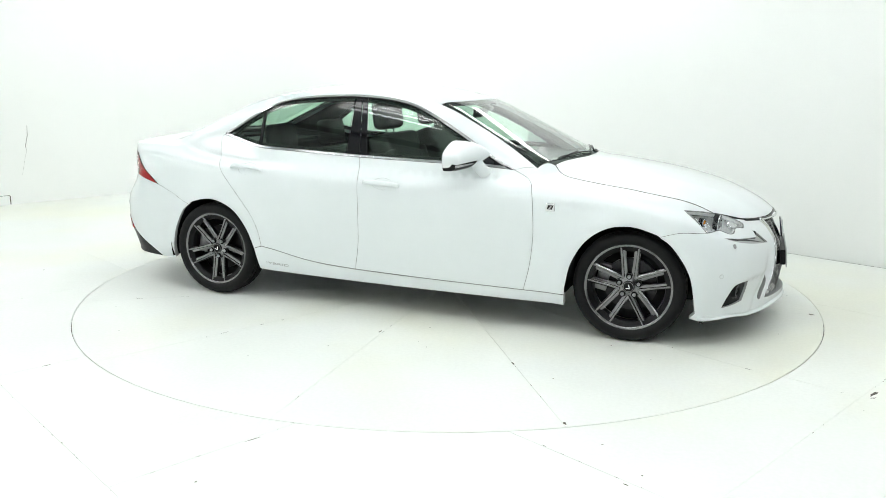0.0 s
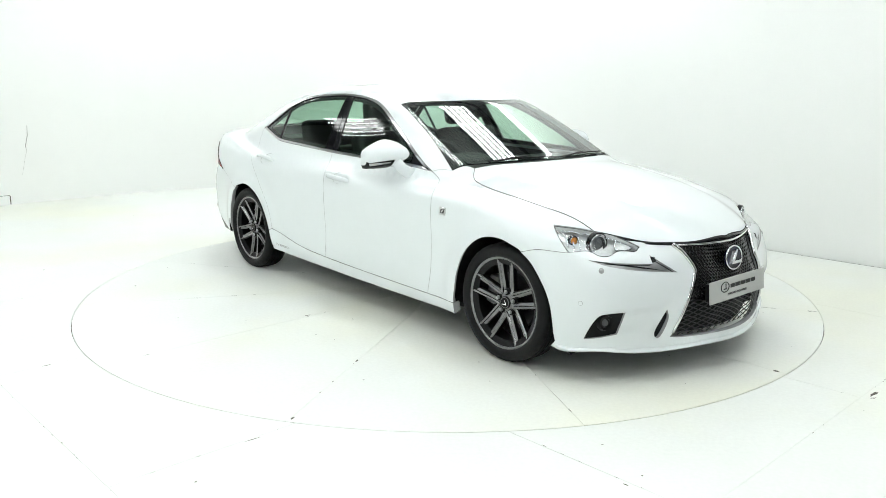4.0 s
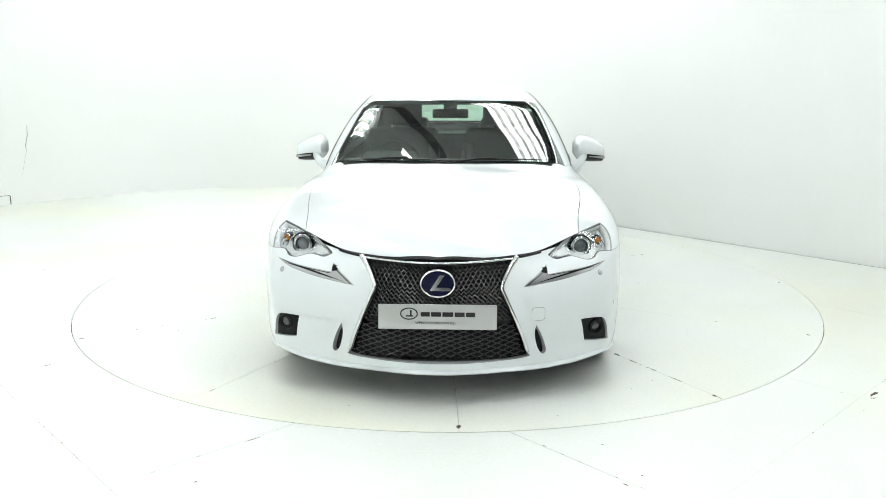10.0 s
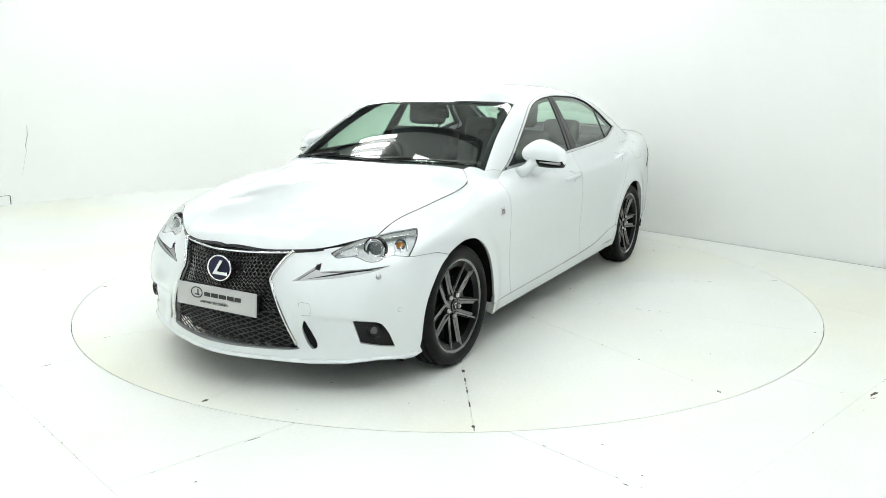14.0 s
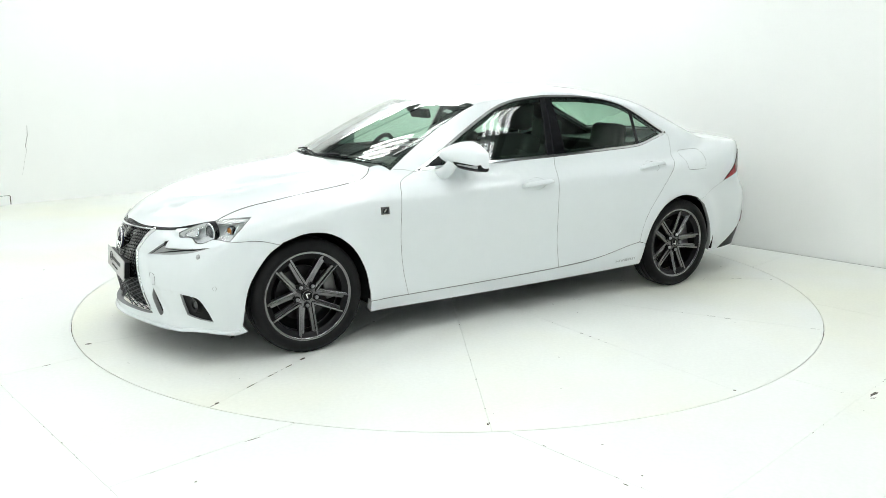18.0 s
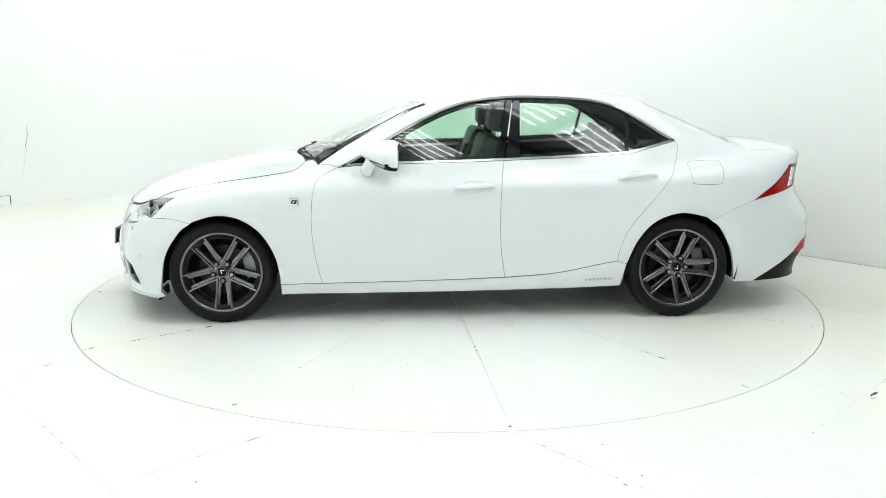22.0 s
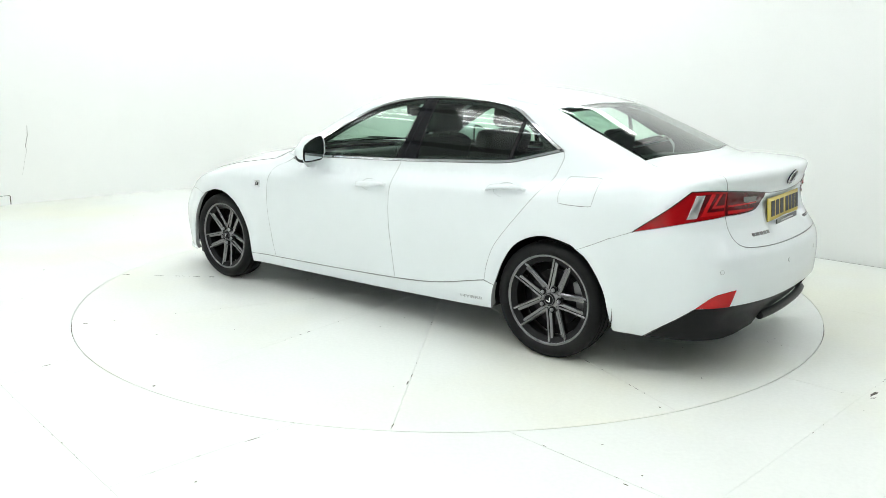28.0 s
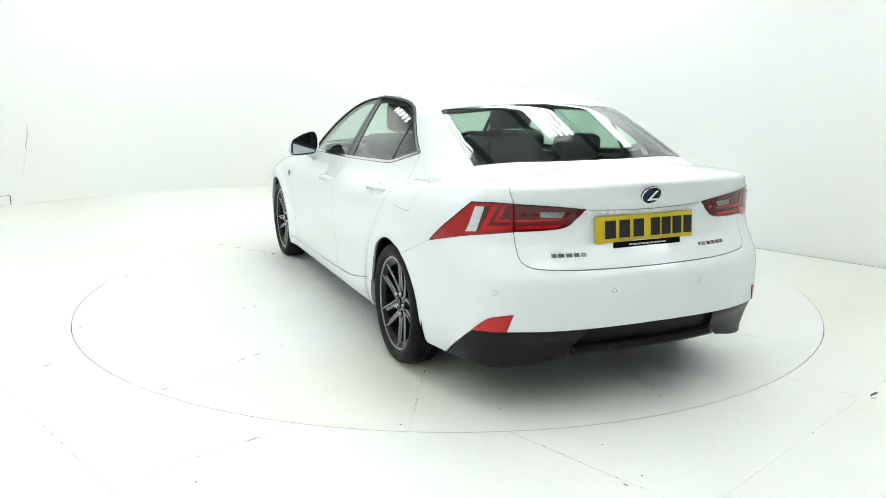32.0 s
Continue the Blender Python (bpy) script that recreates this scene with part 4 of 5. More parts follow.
B1, B2 = ((-0.345, 1.345), (-0.258, 0.975)), ((-0.432, 1.345), (-0.411, 0.985))
C1, C2 = ((-1.088, 1.262), (-1.062, 1.010)), ((-1.106, 1.262), (-1.080, 1.012))
A1 = ((0.50, 1.06), (0.51, 0.93))
for s, (w_front, w_rear) in ((1, (doors[0], doors[2])), (-1, (doors[1], doors[3]))):
    mirror = s < 0
    panel("window", window_loop(A1, B1), "ring", [GREEN_GLASS, BLACK_GLOSS], w_front, step=0.02, gap=0.003, sink=0.004, lip=0.005, mirror=mirror, label="green-tinted door glass")
    panel("mirror_sail", window_loop(None, A1), "ring", [BLACK_GLOSS, BLACK_GLOSS], w_front, step=0.03, gap=0.0, sink=0.003, lip=0.01, mirror=mirror)
    panel("pillar_cover", window_loop(B1, ((-0.386, 1.345), (-0.311, 0.975))), "ring", [BLACK_GLOSS, SEAM], w_front, step=0.03, gap=0.0015, sink=0.001, lip=0.01, mirror=mirror, label="gloss black pillar cover")
    panel("pillar_cover", window_loop(((-0.386, 1.345), (-0.311, 0.975)), B2), "ring", [BLACK_GLOSS, SEAM], w_rear, step=0.03, gap=0.0015, sink=0.001, lip=0.01, mirror=mirror, label="gloss black pillar cover")
    panel("window", window_loop(B2, C1), "ring", [GREEN_GLASS, BLACK_GLOSS], w_rear, step=0.02, gap=0.003, sink=0.004, lip=0.005, mirror=mirror, label="green-tinted door glass")
    panel("window_divider", window_loop(C1, C2), "ring", [BLACK_MATT, BLACK_MATT], w_rear, step=0.03, gap=-0.002, sink=0.002, lip=0.01, mirror=mirror)
    panel("quarter_window", window_loop(C2, None), "ring", [GREEN_GLASS, BLACK_GLOSS], w_rear, step=0.02, gap=0.003, sink=0.004, lip=0.005, mirror=mirror, label="green-tinted quarter glass")
lip_of(side(*DLO_TOP), "door_seal", 0.0022, BLACK_MATT, car, out=0.001)
# black gasket bands inside the glass edges
def band(name, loop, view, width, mat, parent, sink, label=""):
    q = shrink(unfold(view, np.array(loop)), 0.002)
    return panel(name, loop, view, [mat, mat], parent, holes=[fold(view, shrink(q, width))], step=0.03, gap=0.002, sink=sink, lip=0.003, label=label)


band("screen_border", screen_loop, "ring", 0.028, BLACK_GLOSS, screen, 0.0045, "black printed windscreen border")
band("glass_border", back_loop, "ring", 0.022, BLACK_GLOSS, back_glass, 0.0045, "black printed rear window border")
for s in (False, True):
    panel("door_gasket", fold("ring", shrink(flat_dlo, 0.012)), "ring", [BLACK_MATT, BLACK_MATT], car, holes=[fold("ring", shrink(flat_dlo, 0.034))], step=0.03, gap=0.0, sink=0.008, lip=0.01, mirror=s)

# head lamps
lamp_loop = chain(ahead(*LAMP_TOP), ahead(*LAMP_LOW), ahead(*LAMP_BACK))
lamp_flat = unfold("front", lamp_loop)
for mirror in (False, True):
    lamp = panel("headlight", lamp_loop, "front", [LAMP_SILVER, SEAM], car, step=0.02, gap=0.001, sink=0.040, lip=0.02, mirror=mirror, label="clear headlight with projector and amber indicator")
    panel("lens", lamp_loop, "front", [CLEAR, CLEAR], lamp, step=0.02, gap=0.0016, sink=0.0, lip=0.012, mirror=mirror, label="clear lamp cover")
    panel("bezel", lamp_loop, "front", [BLACK_GLOSS, LAMP_SILVER], lamp, holes=[fold("front", shrink(lamp_flat, 0.0055))], step=0.02, gap=0.002, sink=0.003, lip=0.034, mirror=mirror, label="black inner bezel")
    for (deg, z), r, out, nm in (((50.0, 0.693), 0.049, -0.022, "projector_ring"), ((57.6, 0.712), 0.021, -0.024, "indicator_ring")):
        spot = Matrix.Translation(on_form("ahead", deg, z, out).translation) @ pose(0, 0, 0, 90, 0, 104 if r > 0.03 else 116)
        bm = bmesh.new()
        lathe(bm, [(r * 0.70, -0.012), (r * 0.76, 0.006), (r * 0.84, 0.008), (r * 0.88, 0.002), (r * 0.92, 0.006), (r, 0.003), (r, -0.022)], 36, "z")
        ring = part(nm, bm, CHROME, lamp, smooth=40)
        bm = bmesh.new()
        lathe(bm, [(r * 1.005, 0.000), (r * 1.05, 0.003), (r * 1.16, -0.001), (r * 1.2, -0.02)], 36, "z")
        shroud = part("lamp_shroud", bm, BLACK_GLOSS, lamp, smooth=40)
        bm = bmesh.new()
        if r > 0.03:
            lathe(bm, [(0.0, 0.012), (r * 0.3, 0.010), (r * 0.55, 0.003), (r * 0.74, -0.008)], 32, "z")
        else:
            lathe(bm, [(0.0, 0.006), (r * 0.5, 0.004), (r * 0.78, -0.006)], 20, "z")
        bulb = part("projector_lens" if r > 0.03 else "indicator_bulb", bm, OPTIC if r > 0.03 else AMBER, lamp, smooth=50)
        for ob in (ring, bulb, shroud):
            ob.matrix_basis = (FLIP @ spot @ FLIP if mirror else spot)
    # bright plate of the inner reflector towards the tip, in a raised frame
    plate_loop = chain(ahead((38.6, 0.664), (41.2, 0.682), (44.4, 0.697), n=4), ahead((44.4, 0.697), (44.9, 0.676), (44.5, 0.662), n=4), ahead((44.5, 0.662), (41.4, 0.657), (38.6, 0.664), n=4))
    panel("reflector_plate", plate_loop, "front", [LAMP_SILVER, CHROME], lamp, step=0.012, gap=0.001, sink=0.018, lip=0.014, mirror=mirror, label="bright inner reflector plate")
    frame_edge = plate_loop - normal_at(plate_loop) * 0.016
    bm = bmesh.new()
    tube_along(bm, [tuple(v * np.array([1, -1 if mirror else 1, 1])) for v in frame_edge], 0.0028, 6, True)
    part("plate_frame", bm, CHROME, lamp, smooth=60)
    # chrome steps beside the indicator
    for k in range(3):
        rib = ahead((55.2 + 1.9 * k, 0.668 + 0.006 * k), (55.8 + 1.9 * k, 0.700 + 0.007 * k), (56.6 + 1.9 * k, 0.732 + 0.005 * k), n=4)
        rib = rib - normal_at(rib) * 0.026
        bm = bmesh.new()
        tube_along(bm, [tuple(v * np.array([1, -1 if mirror else 1, 1])) for v in rib], 0.0034, 6)
        part("reflector_rib", bm, CHROME, lamp, smooth=60)
    brow = ahead((62.2, 0.750), (57.5, 0.741), (52.0, 0.728), (46.8, 0.712), (42.5, 0.690), n=5)
    brow = brow - normal_at(brow) * 0.020
    bm = bmesh.new()
    tube_along(bm, [tuple(v * np.array([1, -1 if mirror else 1, 1])) for v in brow], 0.005, 6)
    part("brow_strip", bm, CHROME, lamp, smooth=60)
    # day-running arrow
    arrow = panel("daytime_lamp", arrow_loop, "front", [SATIN, GRAPHITE], bumper, step=0.02, gap=0.0, sink=0.006, lip=0.005, mirror=mirror, label="grey arrow-shaped daytime lamp")
    rows = chain(ahead((50.0, 0.606), (44.0, 0.592), (37.0, 0.572), (27.0, 0.548)), ahead((27.0, 0.548), (30.0, 0.556), (37.0, 0.579), (44.0, 0.598), (50.0, 0.606)))
    panel("light_strip", rows, "front", [GRAPHITE_DARK, BLACK_GLOSS], arrow, step=0.02, gap=0.0, sink=0.006, lip=0.008, mirror=mirror, label="dark light strip")
    tip = chain(ahead((34.0, 0.616), (27.2, 0.549)), ahead((27.2, 0.549), (33.0, 0.562), n=4), ahead((33.0, 0.562), (34.0, 0.616), n=4))
    panel("light_tip", tip, "front", [SATIN, CHROME], arrow, step=0.02, gap=0.003, sink=0.006, lip=0.006, mirror=mirror)
    edge_line = chain(ahead((51.0, 0.6145), (43.9, 0.5965), (34.3, 0.583), n=5), ahead((34.3, 0.583), (33.7, 0.612), n=3), ahead((33.7, 0.612), (26.6, 0.5455), n=5))
    edge_line = edge_line - normal_at(edge_line) * 0.005
    bm = bmesh.new()
    tube_along(bm, [tuple(v * np.array([1, -1 if mirror else 1, 1])) for v in edge_line], 0.0017, 6)
    part("lamp_edge", bm, BLACK_GLOSS, arrow, smooth=60)
    # fog lamp and vent
    fog = panel("fog_lamp_surround", fog_loop, "front", [BLACK_MATT, BLACK_MATT], bumper, step=0.02, gap=-0.001, sink=0.014, lip=0.005, mirror=mirror, label="matt black fog lamp surround")
    m = on_form("ahead", 47.6, 0.318, -0.012)
    m = Matrix.Translation(m.translation) @ pose(0, 0, 0, 90, 0, 110)
    for nm, prof, mat in (("fog_lamp", [(0.0, 0.004), (0.010, 0.003), (0.019, 0.000), (0.021, -0.01)], material("fog_lens", (0.11, 0.115, 0.12), 0.12, 0.2, 0.3)), ("fog_lamp_ring", [(0.021, -0.012), (0.023, 0.006), (0.035, 0.010), (0.042, -0.012)], BLACK_MATT)):
        bm = bmesh.new()
        lathe(bm, prof, 28, "z")
        ob = part(nm, bm, mat, fog, smooth=50)
        ob.matrix_basis = FLIP @ m @ FLIP if mirror else m
    panel("side_vent", vent_loop, "front", [LINER, LINER], bumper, step=0.02, gap=-0.003, sink=0.026, lip=0.005, mirror=mirror, label="black slot vent")
    # washer nozzle, sensor
    for nm, deg, z, r, mat in (("washer_nozzle", 49.4, 0.573, 0.012, SATIN), ("parking_sensor", 54.6, 0.417, 0.010, PAINT)):
        m = on_form("ahead", deg, z, 0.0)
        bm = bmesh.new()
        lathe(bm, [(0.0, 0.006 if mat is SATIN else 0.001), (r * 0.7, 0.005 if mat is SATIN else 0.001), (r, 0.0015), (r, -0.01)], 20, "z")
        ob = part(nm, bm, mat, bumper, smooth=50)
        ob.matrix_basis = FLIP @ m @ FLIP if mirror else m
        bm = bmesh.new()
        tube_along(bm, [(r * 1.05 * math.cos(w), r * 1.05 * math.sin(w), 0.0004) for w in np.linspace(0, math.tau, 24, endpoint=False)], 0.0008, 5, True)
        part("sensor_joint" if mat is PAINT else "nozzle_joint", bm, SEAM_PALE, ob)

# the spoiler lip under the front bumper
lip_half = ahead((0.0, 0.172), (16.0, 0.169), (29.1, 0.162), (38.9, 0.166), (48.9, 0.187), (56.0, 0.178), (61.0, 0.182), n=6)
lip_half = lip_half + normal_at(lip_half) * 0.002
bm = bmesh.new()
tube_along(bm, [tuple(v * np.array([1, -1, 1])) for v in lip_half[:0:-1]] + [tuple(v) for v in lip_half], lambda t: 0.005 + 0.009 * math.sin(math.pi * t) ** 0.35, 10, flat=0.5)
part("bumper_lip", bm, PAINT, bumper, smooth=60)

# tail lamps
for mirror in (False, True):
    tail = panel("tail_light", chain(behind(*LAMP_R_TOP), behind(*LAMP_R_BACK), behind(*LAMP_R_LOW), behind((33.8, 0.821), (33.8, 0.942), n=5)), "rear", [RED_LENS, RED_DARK], car, step=0.022, gap=0.002, sink=-0.003, lip=0.02, mirror=mirror, label="red tail light with white reverse lamp")
    rev = chain(behind((42.4, 0.927), (40.1, 0.929), n=3), behind((40.1, 0.929), (42.0, 0.817)), behind((42.0, 0.817), (44.7, 0.813), n=3), behind((44.7, 0.813), (44.0, 0.840), (42.4, 0.927)))
    lamp_rev = panel("reverse_lamp", rev, "rear", [REVERSE, CHROME], tail, step=0.015, gap=0.001, sink=-0.006, lip=0.006, mirror=mirror, label="white ribbed reverse lamp")
    panel("reverse_bulb", chain(behind((41.6, 0.915), (40.7, 0.917), n=2), behind((40.7, 0.917), (42.0, 0.850)), behind((42.0, 0.850), (43.4, 0.850), n=2), behind((43.4, 0.850), (41.6, 0.915))), "rear", [SATIN, SATIN], lamp_rev, step=0.012, gap=0.0, sink=-0.0075, lip=0.002, mirror=mirror)

    def bar(*pts):
        """A straight-edged lamp piece through corners on the tail."""
        return chain(*[behind(p, q, n=3) for p, q in zip(pts, pts[1:] + pts[:1])])

    for pts, mat in ((((40.9, 0.930), (38.4, 0.933), (41.4, 0.824), (43.2, 0.820)), RED_DARK),
                     (((38.5, 0.933), (37.3, 0.933), (39.6, 0.844), (34.4, 0.848), (34.4, 0.831), (41.1, 0.825)), RED_BRIGHT),
                     (((36.2, 0.932), (35.4, 0.932), (37.1, 0.874), (34.4, 0.876), (34.4, 0.866), (38.2, 0.863)), RED_BRIGHT),
                     (((37.2, 0.934), (36.3, 0.933), (38.3, 0.860), (34.4, 0.864), (34.4, 0.850), (39.4, 0.846)), RED_DARK),
                     (((35.3, 0.932), (34.4, 0.934), (34.4, 0.878), (36.9, 0.876)), RED_DARK)):
        panel("light_bar", bar(*pts), "rear", [mat, RED_DARK], tail, step=0.02, gap=0.0004, sink=-0.0048 if mat is RED_BRIGHT else -0.0042, lip=0.003, mirror=mirror)
    inner_tail = panel("tail_light_inner", chain(behind(*LAMP_IN), behind(*LAMP_IN_LOW), behind((33.8, 0.821), (33.8, 0.942), n=5)), "rear", [RED_DARK, RED_DARK], lid, step=0.018, gap=0.002, sink=-0.003, lip=0.02, mirror=mirror, label="dark red tail light on the trunk lid")
    panel("clear_insert", bar((28.2, 0.911), (22.2, 0.904), (23.1, 0.882), (28.0, 0.886)), "rear", [SMOKED, RED_DARK], inner_tail, step=0.015, gap=0.0, sink=-0.007, lip=0.006, mirror=mirror, label="clear grey insert")
    for pts in (((33.2, 0.848), (23.0, 0.849), (23.9, 0.837), (33.2, 0.831)), ((33.2, 0.875), (22.2, 0.878), (22.5, 0.871), (33.2, 0.865))):
        panel("light_bar", bar(*pts), "rear", [RED_BRIGHT, RED_DARK], inner_tail, step=0.02, gap=0.0, sink=-0.006, lip=0.005, mirror=mirror)

for line in (LAMP_R_TOP, LAMP_R_BACK, LAMP_IN):
    lip_of(behind(*line), "tail_light_edge", 0.0028, BLACK_GLOSS, car, out=0.003)

# ---- wheels ----
def build_wheel(name):
    """One alloy wheel with its tyre; the outer side faces +y, the axle is the origin."""
    bm = bmesh.new()
    lathe(bm, [(0.236, -0.13), (0.222, -0.10), (0.200, -0.03), (0.205, 0.015), (0.228, 0.028), (0.236, 0.034), (0.243, 0.036), (0.250, 0.034), (0.252, 0.026), (0.246, 0.016), (0.246, -0.13)], 72, closed=True)
    # barrel coloured near-black for the shade behind the spokes
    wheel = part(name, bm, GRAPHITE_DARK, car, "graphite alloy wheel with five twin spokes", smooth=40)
    # tyre with grooved tread and notched shoulders
    steps = 120
    profile = [(0.236, 0.020), (0.248, 0.040), (0.262, 0.050), (0.280, 0.053), (0.297, 0.047), (0.308, 0.036), (0.3145, 0.022), (0.3155, 0.016), (0.309, 0.014), (0.309, 0.006), (0.3165, 0.004), (0.3170, -0.022), (0.310, -0.024), (0.310, -0.032), (0.3170, -0.034), (0.3170, -0.064), (0.310, -0.066), (0.310, -0.074), (0.3165, -0.076), (0.3155, -0.086), (0.309, -0.088), (0.309, -0.096), (0.3150, -0.098), (0.308, -0.116), (0.296, -0.128), (0.275, -0.135), (0.236, -0.115)]
    bm = bmesh.new()
    rings = []
    for k in range(steps):
        a = k * math.tau / steps
        row = []
        for i, (r, h) in enumerate(profile):
            if i in (5, 6, 7, 22, 23) and k % 3 == 0:
                r -= 0.0025
            row.append(bm.verts.new((r * math.cos(a), h, r * math.sin(a))))
        rings.append(row)
    for k in range(steps):
        A, B = rings[k], rings[(k + 1) % steps]
        for i in range(len(profile) - 1):
            bm.faces.new((A[i], B[i], B[i + 1], A[i + 1]))
    bmesh.ops.recalc_face_normals(bm, faces=bm.faces)
    part("tyre", bm, RUBBER, wheel, "black low-profile tyre", smooth=35)
    bm = bmesh.new()
    lathe(bm, [(0.229, 0.026), (0.235, 0.0345), (0.241, 0.0375), (0.2475, 0.037), (0.2495, 0.030)], 72)
    part("rim_lip", bm, GRAPHITE, wheel, smooth=50)
    # twin spokes
    for pair_angle in range(5):
        for s in (1, -1):
            bm = bmesh.new()
            rows = []
            for t in np.linspace(0, 1, 7):
                r = 0.045 + 0.192 * t
                off = s * (0.027 + 0.017 * t)
                half = 0.0205 - 0.0050 * math.sin(math.pi * 0.5 * min(1, t * 1.6)) + 0.002 * t
                face = 0.006 + 0.026 * t**1.4
                sec = [(-half, -0.034), (-half, -0.011), (-half * 0.72, -0.0085), (-half * 0.12, -0.0075), (half * 0.06, -0.0015), (half * 0.30, 0.0005), (half * 0.62, 0.0), (half * 0.94, -0.005), (half, -0.008), (half, -0.034)]
                sec = [(s * u, w) for u, w in sec]
                rows.append([bm.verts.new((off + u, face + w, r)) for u, w in sec])
            for A, B in zip(rows, rows[1:]):
                for i in range(len(A) - 1):
                    f = bm.faces.new((A[i], A[i + 1], B[i + 1], B[i]))
                    # gap shade is put into the colour of the spoke flanks
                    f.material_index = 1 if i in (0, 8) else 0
            bm.faces.new(rows[0])
            bm.faces.new(rows[-1][::-1])
            bmesh.ops.recalc_face_normals(bm, faces=bm.faces)
            bmesh.ops.transform(bm, matrix=Matrix.Rotation(pair_angle * math.tau / 5, 4, "Y"), verts=bm.verts)
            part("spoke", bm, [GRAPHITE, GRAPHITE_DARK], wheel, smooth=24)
        m = Matrix.Rotation(pair_angle * math.tau / 5, 4, "Y")
        bm = bmesh.new()
        lathe(bm, [(0.0, 0.020), (0.007, 0.020), (0.0105, 0.015), (0.0115, -0.02)], 12)
        bmesh.ops.transform(bm, matrix=m @ Matrix.Translation((0, 0, 0.057)), verts=bm.verts)
        part("lug_nut", bm, SATIN, wheel, smooth=40)
        # flat dark disc painted in for the shade of the nut's recess
        bm = bmesh.new()
        lathe(bm, [(0.0, 0.0095), (0.0165, 0.0095), (0.0175, 0.008), (0.0175, -0.01)], 18)
        bmesh.ops.transform(bm, matrix=m @ Matrix.Translation((0, 0, 0.057)), verts=bm.verts)
        part("lug_pocket_shade", bm, GRAPHITE_DARK, wheel, smooth=40)
    bm = bmesh.new()
    lathe(bm, [(0.034, 0.010), (0.048, 0.004), (0.075, -0.004), (0.075, -0.04)], 40)
    part("hub", bm, GRAPHITE, wheel, smooth=40)
    bm = bmesh.new()
    lathe(bm, [(0.0, 0.017), (0.022, 0.017), (0.026, 0.015), (0.029, 0.018), (0.033, 0.017), (0.035, 0.008)], 36)
    cap = part("center_cap", bm, GRAPHITE_DARK, wheel, smooth=40)
    bm = bmesh.new()
    lathe(bm, [(0.0255, 0.0165), (0.0265, 0.0195), (0.0295, 0.0195), (0.0305, 0.0165)], 36)
    part("cap_ring", bm, GRAPHITE, wheel, smooth=40)
    bm = bmesh.new()
    box(bm, (0.006, 0.003, 0.026), pose(-0.004, 0.019, 0.001, 0, 22, 0), 0.001)
    box(bm, (0.024, 0.003, 0.006), pose(0.003, 0.019, -0.010), 0.001)
    part("cap_mark", bm, CHROME, wheel)
    bm = bmesh.new()
    lathe(bm, [(0.07, -0.055), (0.152, -0.055), (0.152, -0.080), (0.07, -0.080)], 48, closed=True)
    part("brake_disc", bm, STEEL, wheel, smooth=30)
    bm = bmesh.new()
    lathe(bm, [(0.0, -0.085), (0.215, -0.085), (0.215, -0.09), (0.0, -0.09)], 40)
    part("wheel_back", bm, LINER, wheel)
    return wheel


AXLE_Z, TRACK = 0.3155, 0.831
wheel_one = build_wheel("wheel")
# pair angle as seen from outside, from level towards the upright; a pair starts upright
spots_w = [(1.402, 1, -90), (-1.402, 1, 70), (1.402, -1, 90), (-1.402, -1, 55)]
for i, (x, s, seen) in enumerate(spots_w):
    m = pose(x, s * TRACK, AXLE_Z, 0, 0, 0 if s > 0 else 180) @ Matrix.Rotation(radians(seen - 90), 4, "Y")
    if i == 0:
        first = m
    else:
        copy_thing(wheel_one, m)
    # caliper and dark arch liner
    bm = bmesh.new()
    box(bm, (0.07, 0.06, 0.16), pose(x - 0.155, s * (TRACK - 0.07), AXLE_Z + 0.03, 0, 12, 0), 0.012)
    part("brake_caliper", bm, CAST, car, smooth=40)
    bm = bmesh.new()
    arc = [(0.375 * math.cos(a), 0.375 * math.sin(a)) for a in np.linspace(radians(-13), radians(193), 30)]
    outer_row = [bm.verts.new((x + u, s * 0.868, AXLE_Z + 0.005 + v)) for u, v in arc]
    inner_row = [bm.verts.new((x + u, s * 0.56, AXLE_Z + 0.005 + v)) for u, v in arc]
    for k in range(len(arc) - 1):
        bm.faces.new((outer_row[k], outer_row[k + 1], inner_row[k + 1], inner_row[k]))
    bm.faces.new(inner_row)
    bmesh.ops.solidify(bm, geom=bm.faces, thickness=0.004)
    part("arch_liner", bm, LINER, car, smooth=60)
wheel_one.matrix_basis = first

# ---- underside ----
bm = bmesh.new()
box(bm, (2.0, 1.56, 0.06), pose(0, 0, 0.215), 0.015)
part("underbody", bm, LINER, car)
bm = bmesh.new()
box(bm, (0.62, 0.86, 0.05), pose(1.70, 0, 0.185), 0.015)
part("undertray", bm, LINER, car)
bm = bmesh.new()
box(bm, (0.75, 1.10, 0.06), pose(-1.85, 0, 0.265), 0.015)
part("rear_undertray", bm, LINER, car)
bm = bmesh.new()
box(bm, (0.20, 1.0, 0.40), pose(1.95, 0, 0.42), 0.02)
part("radiator", bm, LINER, car)
for s in (1, -1):
    bm = bmesh.new()
    box(bm, (0.02, 0.18, 0.06), pose(1.80, s * 0.70, 0.158), 0.004)
    part("air_deflector", bm, BLACK_MATT, car)

# ---- grille ----
SPINDLE_DEG = np.array([(z, d) for d, z in SPINDLE[2:]])


def spindle_half(z):
    return float(np.interp(z, SPINDLE_DEG[:, 0], SPINDLE_DEG[:, 1]))


def nose_points(pts, sink):
    q = fold("front", np.array([(ARM * radians(d), z) for d, z in pts]))
    rise = np.clip((np.abs(np.array(pts)[:, 0]) - 5.0) / 9.0, 0, 1)
    return q - normal_at(q) * (sink * (1 - 0.62 * rise * rise * (3 - 2 * rise)))[:, None]


